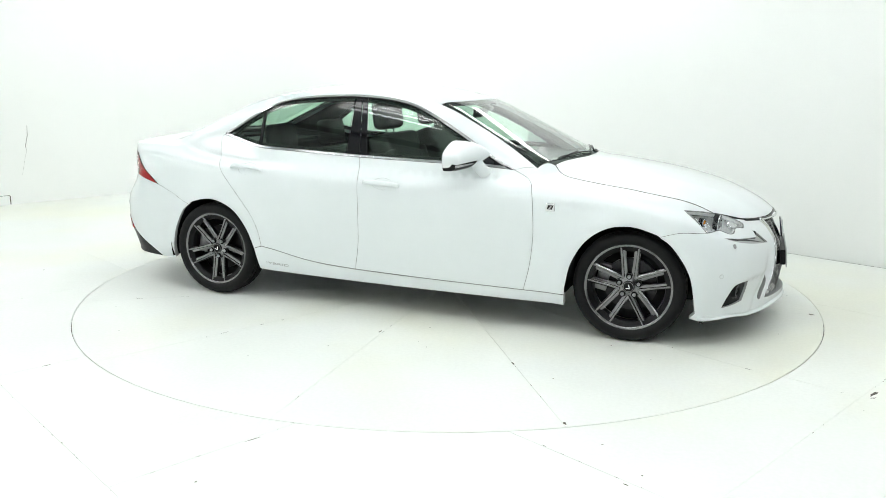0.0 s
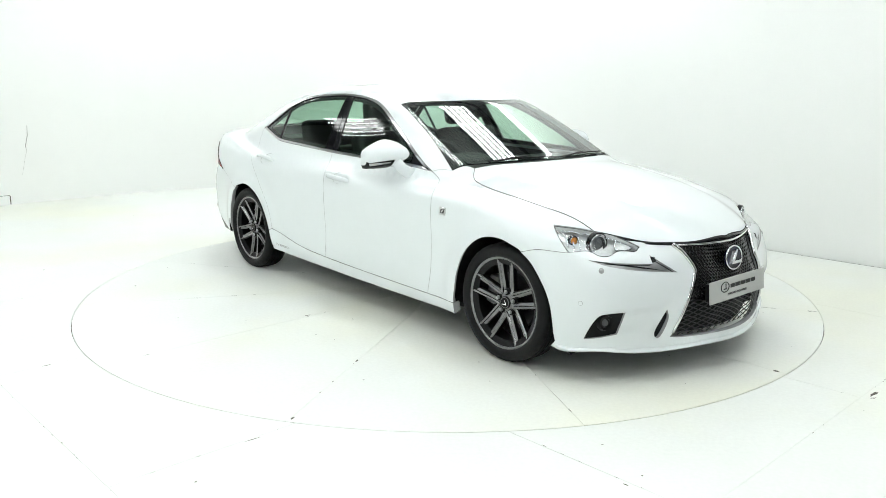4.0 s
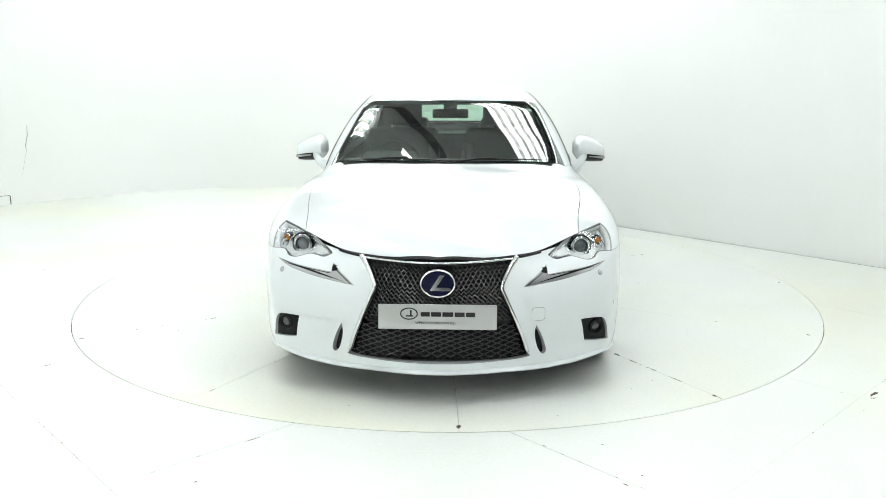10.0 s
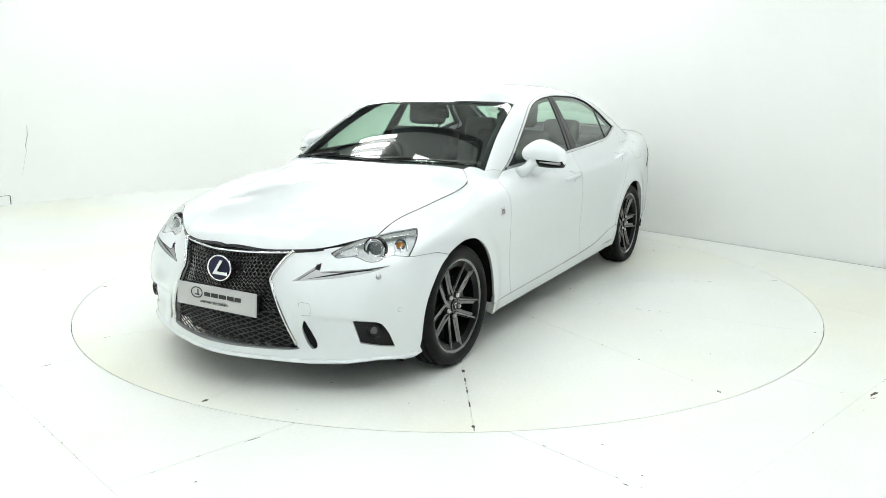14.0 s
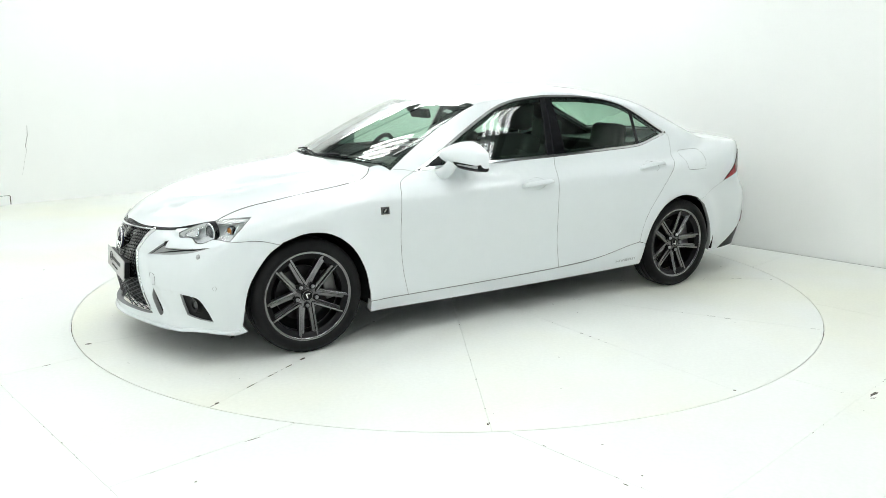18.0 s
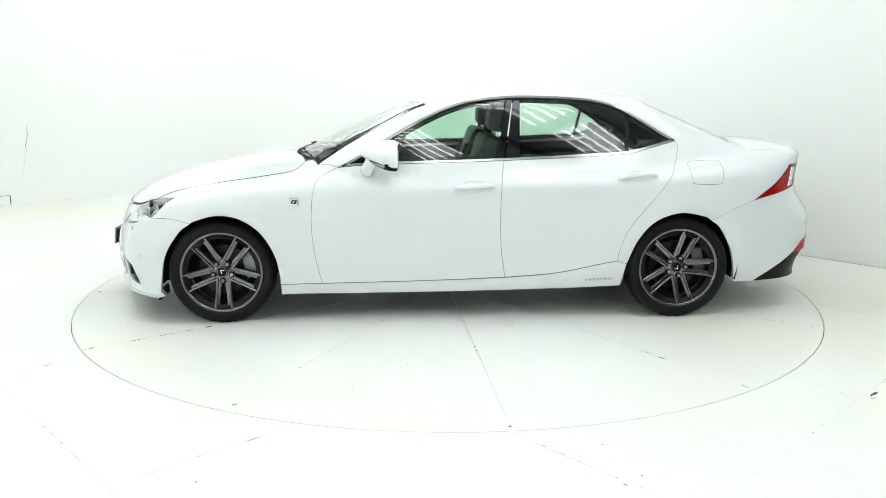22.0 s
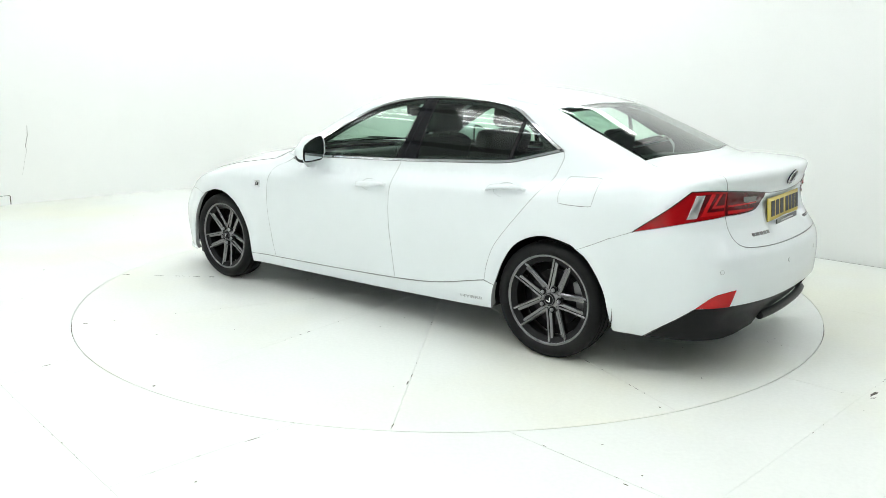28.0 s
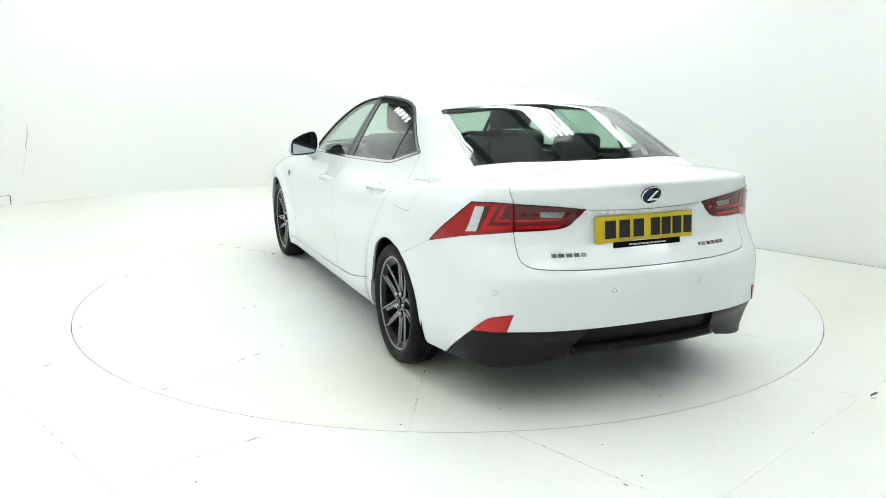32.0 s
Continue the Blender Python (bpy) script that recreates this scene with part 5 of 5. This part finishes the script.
grille_loop = both_sides(chain(ahead(*SPINDLE), ahead((25.0, 0.668), (12.0, 0.672), (0.0, 0.674))))
grille = panel("grille", grille_loop, "front", [LINER, LINER], car, step=0.03, gap=0.001, sink=0.072, lip=0.01, label="black spindle grille with mesh, emblem and plate")
for i, z in enumerate(np.arange(0.402, 0.662, 0.0172)):
    half = spindle_half(z) - 0.4
    pitch = 1.42
    n = int(2 * half / (pitch / 2))
    pts = [(-half + 2 * half * k / n, z + (0.0068 if k % 2 else -0.0068)) for k in range(n + 1)]
    bm = bmesh.new()
    tube_along(bm, [tuple(p) for p in nose_points(pts, 0.044)], 0.0052, 6)
    part("mesh_bar", bm, DARK_CHROME, grille, smooth=60)
low, high = 0.222, 0.388
for s in (1, -1):
    for d0 in np.arange(-49.4, 50, 3.8):
        pts = []
        for t in np.linspace(0, 1, 25):
            z, d = low + (high - low) * t, d0 + s * 25.0 * (t - 0.5)
            if abs(d) < spindle_half(z) - 0.5:
                pts.append((d, z))
        if len(pts) > 2:
            bm = bmesh.new()
            tube_along(bm, [tuple(p) for p in nose_points(pts, 0.040)], 0.0026, 5)
            part("lattice_bar", bm, LATTICE, grille, smooth=60)
bm = bmesh.new()
tube_along(bm, [tuple(p) for p in nose_points([(d, 0.394) for d in np.linspace(-spindle_half(0.394) + 0.4, spindle_half(0.394) - 0.4, 20)], 0.040)], 0.009, 6)
part("grille_bar", bm, BLACK_GLOSS, grille, smooth=60)
for s in (1, -1):
    edge = ahead(*[(d, z) for d, z in SPINDLE[3:]], n=8)
    edge = edge + normal_at(edge) * 0.001
    bm = bmesh.new()
    tube_along(bm, [tuple(v * np.array([1, s, 1])) for v in edge], lambda t: 0.0075 + 0.006 * t**2, 8)
    part("chrome_edge", bm, CHROME, grille, smooth=60)
top_edge = nose_points([(d, 0.656 + 0.008 * (abs(d) / 25) ** 2) for d in np.linspace(-25, 25, 30)], -0.001)
bm = bmesh.new()
tube_along(bm, [tuple(v) for v in top_edge], 0.0060, 8)
part("chrome_top", bm, CHROME, grille, smooth=60)
seal = over(*HOOD_NOSE[:4], n=10)
seal = seal + np.array([0.005, 0.0, -0.008])
bm = bmesh.new()
tube_along(bm, [tuple(v * np.array([1, -1, 1])) for v in seal[:0:-1]] + [tuple(v) for v in seal], 0.0075, 8)
part("hood_seal", bm, BLACK_GLOSS, grille, smooth=60)


def emblem(m, rx, rz, parent):
    """A chrome ring on dark enamel with a plain slanted bar and foot."""
    bm = bmesh.new()
    prism(bm, [(rx * math.cos(a), rz * math.sin(a)) for a in np.linspace(0, math.tau, 40, endpoint=False)], 0.008)
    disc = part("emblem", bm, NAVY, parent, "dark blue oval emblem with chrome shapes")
    disc.matrix_basis = m
    bm = bmesh.new()
    tube_along(bm, [(rx * 0.96 * math.cos(a), rz * 0.96 * math.sin(a), 0.008) for a in np.linspace(0, math.tau, 48, endpoint=False)], rx * 0.058, 8, True)
    part("ring", bm, CHROME, disc, smooth=60)
    bm = bmesh.new()
    prism(bm, [(rx * u, rz * v) for u, v in ((-0.46, -0.5), (-0.22, -0.5), (0.38, 0.62), (0.12, 0.62))], 0.010, pose(0, 0, 0.008), 0.001)
    part("bar", bm, CHROME, disc)
    bm = bmesh.new()
    prism(bm, [(rx * u, rz * v) for u, v in ((-0.46, -0.5), (0.80, -0.5), (0.72, -0.26), (-0.33, -0.26))], 0.010, pose(0, 0, 0.0082), 0.001)
    part("foot", bm, CHROME, disc)
    return disc


FACE_FRONT = pose(0, 0, 0, 90, 0, 90)
emblem(pose(2.188, 0, 0.572) @ FACE_FRONT @ pose(0, 0, 0, -8), 0.078, 0.062, grille)


def number_plate(name, m, w, h, mat, parent, label):
    bm = bmesh.new()
    box(bm, (w, h, 0.006), pose(0, 0, 0.003), 0.0025)
    plate = part(name, bm, mat, parent, label)
    plate.matrix_basis = m
    return plate


def bars(parent, items, mat, depth=0.0012, name="print_bar", base=0.0066):
    """Plain bars in place of marks: (x, y, width, height)."""
    for x, y, w, h in items:
        bm = bmesh.new()
        box(bm, (w, h, depth), pose(x, y, base))
        part(name, bm, mat, parent)


front_plate = number_plate("plate", pose(2.226, 0, 0.430) @ FACE_FRONT @ pose(0, 0, 0, -5), 0.525, 0.112, PLATE_GREY, grille, "silver-grey dealer plate with black print")
bm = bmesh.new()
box(bm, (0.50, 0.09, 0.03), pose(0, 0, -0.0155), 0.006)
part("plate_bracket", bm, BLACK_MATT, front_plate)
bm = bmesh.new()
tube_along(bm, [(-0.126 + 0.037 * math.cos(a), 0.014 + 0.025 * math.sin(a), 0.0062) for a in np.linspace(0, math.tau, 32, endpoint=False)], 0.0028, 6, True)
part("print_ring", bm, INK, front_plate)
bars(front_plate, [(-0.124, 0.004, 0.032, 0.006), (-0.118, 0.018, 0.007, 0.026)], INK)
bars(front_plate, [(-0.054, 0.012, 0.040, 0.020), (-0.006, 0.012, 0.044, 0.020), (0.046, 0.012, 0.048, 0.020), (0.098, 0.012, 0.044, 0.020), (0.146, 0.012, 0.040, 0.020)], INK)
lettering("print", "APPROVED PRE OWNED", 0.0165, pose(-0.01, -0.027, 0.0070), INK, front_plate)

# outline of the tow eye cover
m = on_form("ahead", 29.0, 0.417, 0.0008)
bm = bmesh.new()
tube_along(bm, [m @ Vector((math.copysign(abs(math.cos(w)) ** 0.45, math.cos(w)) * 0.031, math.copysign(abs(math.sin(w)) ** 0.45, math.sin(w)) * 0.031, 0)) for w in np.linspace(0, math.tau, 48, endpoint=False)], 0.0009, 5, True)
part("tow_cover_joint", bm, SEAM_PALE, bumper)

# ---- tail details ----
FACE_BACK = pose(0, 0, 0, 90, 0, -90)
rear_plate = number_plate("plate", pose(-2.306, 0, 0.815) @ FACE_BACK @ pose(0, 0, 0, -5), 0.525, 0.118, PLATE_YELLOW, lid, "yellow rear number plate with plain black bars")
bars(rear_plate, [(-0.185, 0, 0.056, 0.079), (-0.110, 0, 0.056, 0.079), (-0.035, 0, 0.056, 0.079), (0.055, 0, 0.050, 0.079), (0.115, 0, 0.050, 0.079), (0.175, 0, 0.050, 0.079), (0.235, 0, 0.046, 0.079)], INK)
bm = bmesh.new()
box(bm, (0.36, 0.026, 0.004), pose(-2.332, 0, 0.749) @ FACE_BACK @ pose(0, 0, 0, -5), 0.001)
strip = part("dealer_strip", bm, BLACK_GLOSS, lid, "black strip under the plate with white print bars")
bm = bmesh.new()
for k in range(9):
    box(bm, (0.018, 0.007, 0.001), pose(-2.3352, -0.09 + 0.0225 * k, 0.748) @ FACE_BACK @ pose(0, 0, 0, -5))
part("print_bars", bm, PLATE_GREY, strip)
emblem(on_form("behind", 0.0, 0.966, 0.001), 0.052, 0.042, lid)
for y0, widths, z in ((0.485, (0.028, 0.034, 0.036, 0.030, 0.030), 0.722), (-0.276, (0.012, 0.026, 0.028, 0.028, 0.028, 0.026), 0.722)):
    y = y0
    for w in widths:
        deg = math.degrees(math.atan2(abs(y - w / 2), 1.02)) * (1 if y > 0 else -1)
        m = on_form("behind", deg, z, 0.0)
        bm = bmesh.new()
        box(bm, (w * 0.82, 0.017, 0.004), pose(0, 0, 0.001), 0.001, 1)
        ob = part("badge_bar", bm, GRAPHITE, lid)
        ob.matrix_basis = m
        y -= w + 0.003
for deg in (36.8, 11.5, -11.5, -36.8):
    m = on_form("behind", deg, 0.572, 0.0)
    bm = bmesh.new()
    lathe(bm, [(0.0, 0.001), (0.0085, 0.001), (0.0095, -0.001), (0.0105, 0.0008), (0.0115, -0.004)], 20, "z")
    ob = part("parking_sensor", bm, PAINT, rear_bumper, smooth=40)
    ob.matrix_basis = m
    bm = bmesh.new()
    tube_along(bm, [(0.0100 * math.cos(w), 0.0100 * math.sin(w), 0.0006) for w in np.linspace(0, math.tau, 24, endpoint=False)], 0.0008, 5, True)
    part("sensor_joint", bm, SEAM_PALE, ob)
# thin grey bar drawn for the shade under the lid's overhanging crease
bm = bmesh.new()
tube_along(bm, [tuple(v) for v in (lambda q: q + normal_at(q) * 0.001)(behind(*[(d, 0.900 + 0.010 * (abs(d) / 17) ** 2) for d in np.linspace(-16.5, 16.5, 14)], n=2))], 0.0022, 6)
part("lid_crease_shade", bm, SEAM_PALE, lid, smooth=60)

# ---- side details ----
for mirror in (False, True):
    s = -1 if mirror else 1
    for dpart, x, z in ((doors[1 if mirror else 0], -0.13, 0.829), (doors[3 if mirror else 2], -1.122, 0.881)):
        bm = bmesh.new()
        rows = []
        for k in np.linspace(0, 1, 15):
            m = on_form("side", x + 0.128 - 0.250 * k, z - 0.008 + 0.014 * k, 0.0)
            rise = 0.030 * (1 - abs(2 * k - 1) ** 3.5) + 0.001
            half = 0.0165 * (1 - abs(2 * k - 0.9) ** 5 * 0.6) if k < 0.95 else 0.013
            ring = [(half * math.cos(w), rise + (0.010 if 0 < k < 1 else 0.002) * math.sin(w)) for w in np.linspace(0, math.tau, 12, endpoint=False)]
            rows.append([bm.verts.new(m @ Vector((0, u, v))) for u, v in ring])
        for A, B in zip(rows, rows[1:]):
            for i in range(12):
                bm.faces.new((A[i], A[(i + 1) % 12], B[(i + 1) % 12], B[i]))
        bm.faces.new(rows[0])
        bm.faces.new(rows[-1][::-1])
        bmesh.ops.recalc_face_normals(bm, faces=bm.faces)
        if mirror:
            bmesh.ops.scale(bm, vec=(1, -1, 1), verts=bm.verts)
            bmesh.ops.reverse_faces(bm, faces=bm.faces)
        part("door_handle", bm, PAINT, dpart, "white pull handle", smooth=60)
        panel("handle_cup", CUPS[0 if x > -0.5 else 1], "ring", [PAINT, PAINT], dpart, step=0.02, gap=-0.001, sink=0.0022, lip=0.001, mirror=mirror)
    m = on_form("side", 0.949, 0.748, 0.0)
    bm = bmesh.new()
    box(bm, (0.054, 0.044, 0.005), pose(0, 0, 0.001), 0.002)
    badge = part("side_badge", bm, CHROME, fenders[1 if mirror else 0], "small chrome wing badge")
    badge.matrix_basis = FLIP @ m @ pose(0, 0, 0) @ FLIP if mirror else m
    bm = bmesh.new()
    prism(bm, [(-0.019, -0.012), (0.012, -0.012), (0.016, 0.000), (0.019, 0.012), (-0.010, 0.012)], 0.001, pose(0, 0, 0.0036))
    part("badge_mark", bm, INK, badge)
    bm = bmesh.new()
    prism(bm, [(-0.011, -0.008), (-0.002, -0.008), (0.010, 0.008), (0.001, 0.008)], 0.001, pose(0, 0, 0.0048))
    part("badge_stroke", bm, PLATE_GREY, badge)
    m = on_form("side", -0.918, 0.250, 0.004)
    m = FLIP @ m @ FLIP @ pose(0, 0, 0, 0, 0, 180) if mirror else m
    lettering("sill_letters", "HYBRID", 0.025, m @ pose(0, 0, 0, 0, 0, -4 if mirror else 4) @ Matrix.Diagonal((2.3, 1, 1, 1)), SATIN, car, 0.0008)
    # door mirror: sections from the inner end to the pointed outer tip
    def cut_at(u, w, grow=1.0):
        """A place on the housing: u from the inner end to the tip, w in degrees from the foot over the front to the top."""
        v = min(max(u, 0.0), 1.0)
        end = 1.0 if 0 <= u <= 1 else 0.62
        deep = (0.070 + 0.132 * (1 - v) ** 1.05) * end * grow
        high = 0.083 * (1 - 0.38 * v**2.4) * (1 - 0.30 * max(0.0, 1 - v / 0.2) ** 2) * end * grow
        c, n = math.cos(radians(1.22 * w)), math.sin(radians(1.22 * w))
        x = 0.358 - 0.010 * v + (deep * c**0.75 * (1 - 0.22 * max(0, -n) * (1 - v)) if c > 0 else 0.045 * c)
        return Vector((x, s * (0.818 + 0.185 * u), 1.027 - 0.036 * v**1.5 + high * (abs(n) ** 0.85) * (1 if n > 0 else -1)))

    steps_u = [-0.07, 0.0] + [k / 12 for k in range(1, 12)] + [0.97, 1.02]
    base_split = -11

    def housing(name, w0, w1, n, mat, parent, label, u0=-1.0, back=False, grow=1.0):
        bm = bmesh.new()
        us = [u for u in steps_u if u >= u0]
        rows = [[bm.verts.new(cut_at(u, w0 + (w1 - w0) * k / n, grow)) for k in range(n + 1)] for u in us]
        for A, B in zip(rows, rows[1:]):
            for k in range(n):
                bm.faces.new((A[k], A[k + 1], B[k + 1], B[k]))
            if back:
                bm.faces.new((A[n], A[0], B[0], B[n]))
        if back:
            bm.faces.new(rows[0])
            bm.faces.new(rows[-1][::-1])
        bmesh.ops.recalc_face_normals(bm, faces=bm.faces)
        return part(name, bm, mat, parent, label, smooth=50)

    door_mirror = housing("door_mirror", -90, 90, 22, PAINT, doors[1 if mirror else 0], "white door mirror with indicator strip", back=True)
    housing("mirror_base", -88, base_split, 8, BLACK_MATT, door_mirror, "dark lower mirror shell", u0=0.33, grow=1.012)
    bm = bmesh.new()
    tube_along(bm, [tuple(cut_at(0.42 + 0.58 * k / 10, base_split - 9, 1.015)) for k in range(11)], lambda t: 0.003 + 0.0055 * t, 8)
    part("indicator_strip", bm, SATIN, door_mirror, "clear indicator strip", smooth=60)
    bm = bmesh.new()
    tube_along(bm, [(0.530, s * 0.770, 0.905), (0.520, s * 0.805, 0.922), (0.508, s * 0.838, 0.945), (0.492, s * 0.862, 0.985)], lambda t: 0.044 - 0.010 * t, 18, flat=0.60)
    part("mirror_foot", bm, PAINT, door_mirror, smooth=60)
    for nm, mat, inset, back, lab in (("mirror_rim", BLACK_MATT, 0.99, 0.002, ""), ("mirror_glass", MIRROR, 0.86, 0.006, "silvered mirror glass")):
        ring = []
        for k in range(13):
            u = 0.5 + (k / 12 - 0.5) * (1.02 if inset > 0.9 else 0.90)
            lo, hi = cut_at(u, -90), cut_at(u, 90)
            mid = (lo + hi) / 2
            trim = inset * (0.9 if k in (0, 12) else 1.0)
            ring.append((mid + (hi - mid) * trim, mid + (lo - mid) * trim))
        loop = [h for h, _ in ring] + [l for _, l in ring[::-1]]
        bm = bmesh.new()
        face = bm.faces.new([bm.verts.new((v.x - back, v.y, v.z)) for v in loop])
        thick = bmesh.ops.extrude_face_region(bm, geom=[face])["geom"]
        bmesh.ops.translate(bm, verts=[g for g in thick if isinstance(g, bmesh.types.BMVert)], vec=(0.005, 0, 0))
        bmesh.ops.recalc_face_normals(bm, faces=bm.faces)
        part(nm, bm, mat, door_mirror, lab)

# ---- wipers and small glass marks ----
for y0, y1 in ((0.56, 0.02), (0.04, -0.50)):
    q = over(*[(float(np.interp(abs(y), [0, 0.28, 0.52, 0.69], [0.992, 0.954, 0.886, 0.815])) - 0.012 * math.sin(math.pi * k / 8), y) for k, y in enumerate(np.linspace(y0, y1, 9))], n=2)
    q = q + normal_at(q) * 0.005
    bm = bmesh.new()
    tube_along(bm, [tuple(v) for v in q], 0.0042, 6)
    wiper = part("wiper", bm, BLACK_MATT, car, "black wiper blade", smooth=60)
    mid, end = q[len(q) // 2], q[-2]
    bm = bmesh.new()
    tube_along(bm, [tuple(mid + np.array([0.004, 0, 0.010])), tuple((mid + end) / 2 + np.array([0.012, 0, 0.008])), tuple(end + np.array([0.022, 0, -0.004]))], 0.0055, 6)
    part("wiper_arm", bm, BLACK_MATT, wiper, smooth=60)

# ---- cabin ----
for mirror in (False, True):
    panel("door_trim", front_door_loop, "ring", [TRIM_DARK, TRIM_DARK], doors[1 if mirror else 0], step=0.06, gap=-0.01, sink=0.07, lip=0.0, mirror=mirror)
    panel("door_trim", rear_door_loop, "ring", [TRIM_DARK, TRIM_DARK], doors[3 if mirror else 2], step=0.06, gap=-0.01, sink=0.07, lip=0.0, mirror=mirror)
    panel("pillar_trim", frame_loop, "ring", [TRIM_DARK, TRIM_DARK], car, step=0.035, gap=0.006, sink=0.038, lip=0.0, mirror=mirror)
panel("headliner", both_sides(chain(over(*SCREEN_TOP), over(*ROOF_SIDE), over(*GLASS_TOP))), "ring", [HEADLINER, HEADLINER], car, step=0.06, gap=-0.01, sink=0.030, lip=0.0, label="grey cloth headliner")


def seat(x, y, w, back_top, head=True, rake=18):
    bm = bmesh.new()
    box(bm, (0.50, w, 0.16), pose(x + 0.22, y, 0.50, 0, -6, 0), 0.05, 3)
    cushion = part("seat", bm, LEATHER, car, "black leather car seat", smooth=50)
    high = back_top - 0.52
    bm = bmesh.new()
    box(bm, (0.15, w, high), pose(x - 0.09, y, 0.52 + high / 2, 0, -rake, 0), 0.055, 3)
    part("backrest", bm, LEATHER, cushion, smooth=50)
    for s in (1, -1):
        bm = bmesh.new()
        box(bm, (0.17, 0.075, high * 0.8), pose(x - 0.055, y + s * (w / 2 - 0.03), 0.50 + high * 0.45, 0, -rake, 0), 0.032, 3)
        part("bolster", bm, LEATHER, cushion, smooth=50)
    if head:
        lean = math.tan(radians(rake))
        bm = bmesh.new()
        box(bm, (0.12, 0.29, 0.19), pose(x - 0.09 - lean * (back_top + 0.10 - 0.8) * 0.9, y, back_top + 0.105, 0, -8, 0), 0.055, 4)
        part("headrest", bm, LEATHER, cushion, smooth=50)
        for s in (1, -1):
            bm = bmesh.new()
            xx = x - 0.09 - lean * (back_top - 0.8)
            tube_along(bm, [(xx, y + s * 0.06, back_top - 0.04), (xx - 0.012, y + s * 0.06, back_top + 0.07)], 0.006, 6)
            part("headrest_post", bm, CHROME, cushion)
    return cushion


seat(-0.10, 0.37, 0.54, 1.12)
seat(-0.10, -0.37, 0.54, 1.12)
seat(-0.98, 0.36, 0.60, 0.95, rake=22)
seat(-0.98, -0.36, 0.60, 0.95, rake=22)
bm = bmesh.new()
box(bm, (0.46, 1.20, 0.03), pose(-1.60, 0, 0.985), 0.01)
part("parcel_shelf", bm, TRIM_DARK, car)
bm = bmesh.new()
box(bm, (0.46, 1.36, 0.20), pose(0.70, 0, 0.845, 0, 6, 0), 0.05, 3)
dash = part("dashboard", bm, TRIM_DARK, car, "black padded dashboard", smooth=50)
bm = bmesh.new()
box(bm, (0.18, 0.36, 0.08), pose(0.56, -0.37, 0.955, 0, 10, 0), 0.03, 3)
part("instrument_hood", bm, TRIM_DARK, dash, smooth=50)
bm = bmesh.new()
box(bm, (0.30, 0.26, 0.34), pose(0.42, 0, 0.68, 0, 25, 0), 0.04, 3)
part("center_console", bm, TRIM_DARK, dash, smooth=50)
tilt = pose(0.36, -0.37, 0.90, 0, -24, 0)
bm = bmesh.new()
tube_along(bm, [tilt @ Vector((0, 0.185 * math.cos(a), 0.185 * math.sin(a))) for a in np.linspace(0, math.tau, 40, endpoint=False)], 0.016, 8, True)
wheel_rim = part("steering_wheel", bm, LEATHER, car, "black leather steering wheel", smooth=60)
bm = bmesh.new()
box(bm, (0.05, 0.15, 0.13), tilt @ pose(0.01, 0, -0.01), 0.03, 3)
part("airbag_cover", bm, TRIM_DARK, wheel_rim, smooth=50)
for a in (0, 180, 270):
    bm = bmesh.new()
    box(bm, (0.02, 0.13, 0.03), tilt @ pose(0.01, 0.115 * math.cos(radians(a)), 0.115 * math.sin(radians(a)), a, 0, 0), 0.006)
    part("wheel_spoke", bm, SATIN, wheel_rim)
bm = bmesh.new()
box(bm, (0.03, 0.24, 0.06), pose(0.22, 0, 1.235, 0, 12, 0), 0.014, 3)
inner_mirror = part("inner_mirror", bm, BLACK_MATT, car, "black interior mirror on its stem", smooth=50)
bm = bmesh.new()
box(bm, (0.07, 0.09, 0.03), pose(0.27, 0, 1.275, 0, 25, 0), 0.01)
part("mirror_stem", bm, BLACK_MATT, inner_mirror, smooth=50)
bm = bmesh.new()
box(bm, (2.1, 1.30, 0.04), pose(-0.35, 0, 0.34), 0.01)
part("cabin_floor", bm, TRIM_DARK, car)
bm = bmesh.new()
box(bm, (0.04, 1.40, 0.52), pose(0.88, 0, 0.60), 0.01)
part("firewall", bm, TRIM_DARK, car)
bm = bmesh.new()
box(bm, (0.04, 1.40, 0.60), pose(-1.38, 0, 0.68), 0.01)
part("seat_bulkhead", bm, TRIM_DARK, car)
bm = bmesh.new()
box(bm, (0.42, 0.20, 0.28), pose(0.02, 0, 0.56), 0.04, 3)
part("armrest_console", bm, LEATHER, car, smooth=50)
# small pale sticker at the top of the windscreen
m = on_form("over", 0.31, 0.505, -0.005)
bm = bmesh.new()
box(bm, (0.07, 0.03, 0.001), None)
ob = part("windscreen_sticker", bm, PLATE_GREY, screen, "small pale sticker behind the glass")
ob.matrix_basis = m

def motions():
    """The turntable and the car on it turn together."""
    heading = curve([(0, -21.15), (4, -49.14), (8, -77.46), (12, -106.04), (16, -134.49), (20, -162.65), (24, -190.49), (28, -218.37), (32, -246.64)], 1.6)
    rows, plate_rows = [], []
    for t in range(33):
        turn = pose(0, 0, 0, 0, 0, float(heading(t)))
        plate_rows.append((t, turn))
        rows.append((t, turn @ pose(0.0147, 0.0275, 0)))
    walk(turntable, plate_rows)
    walk(car, rows)


motions()
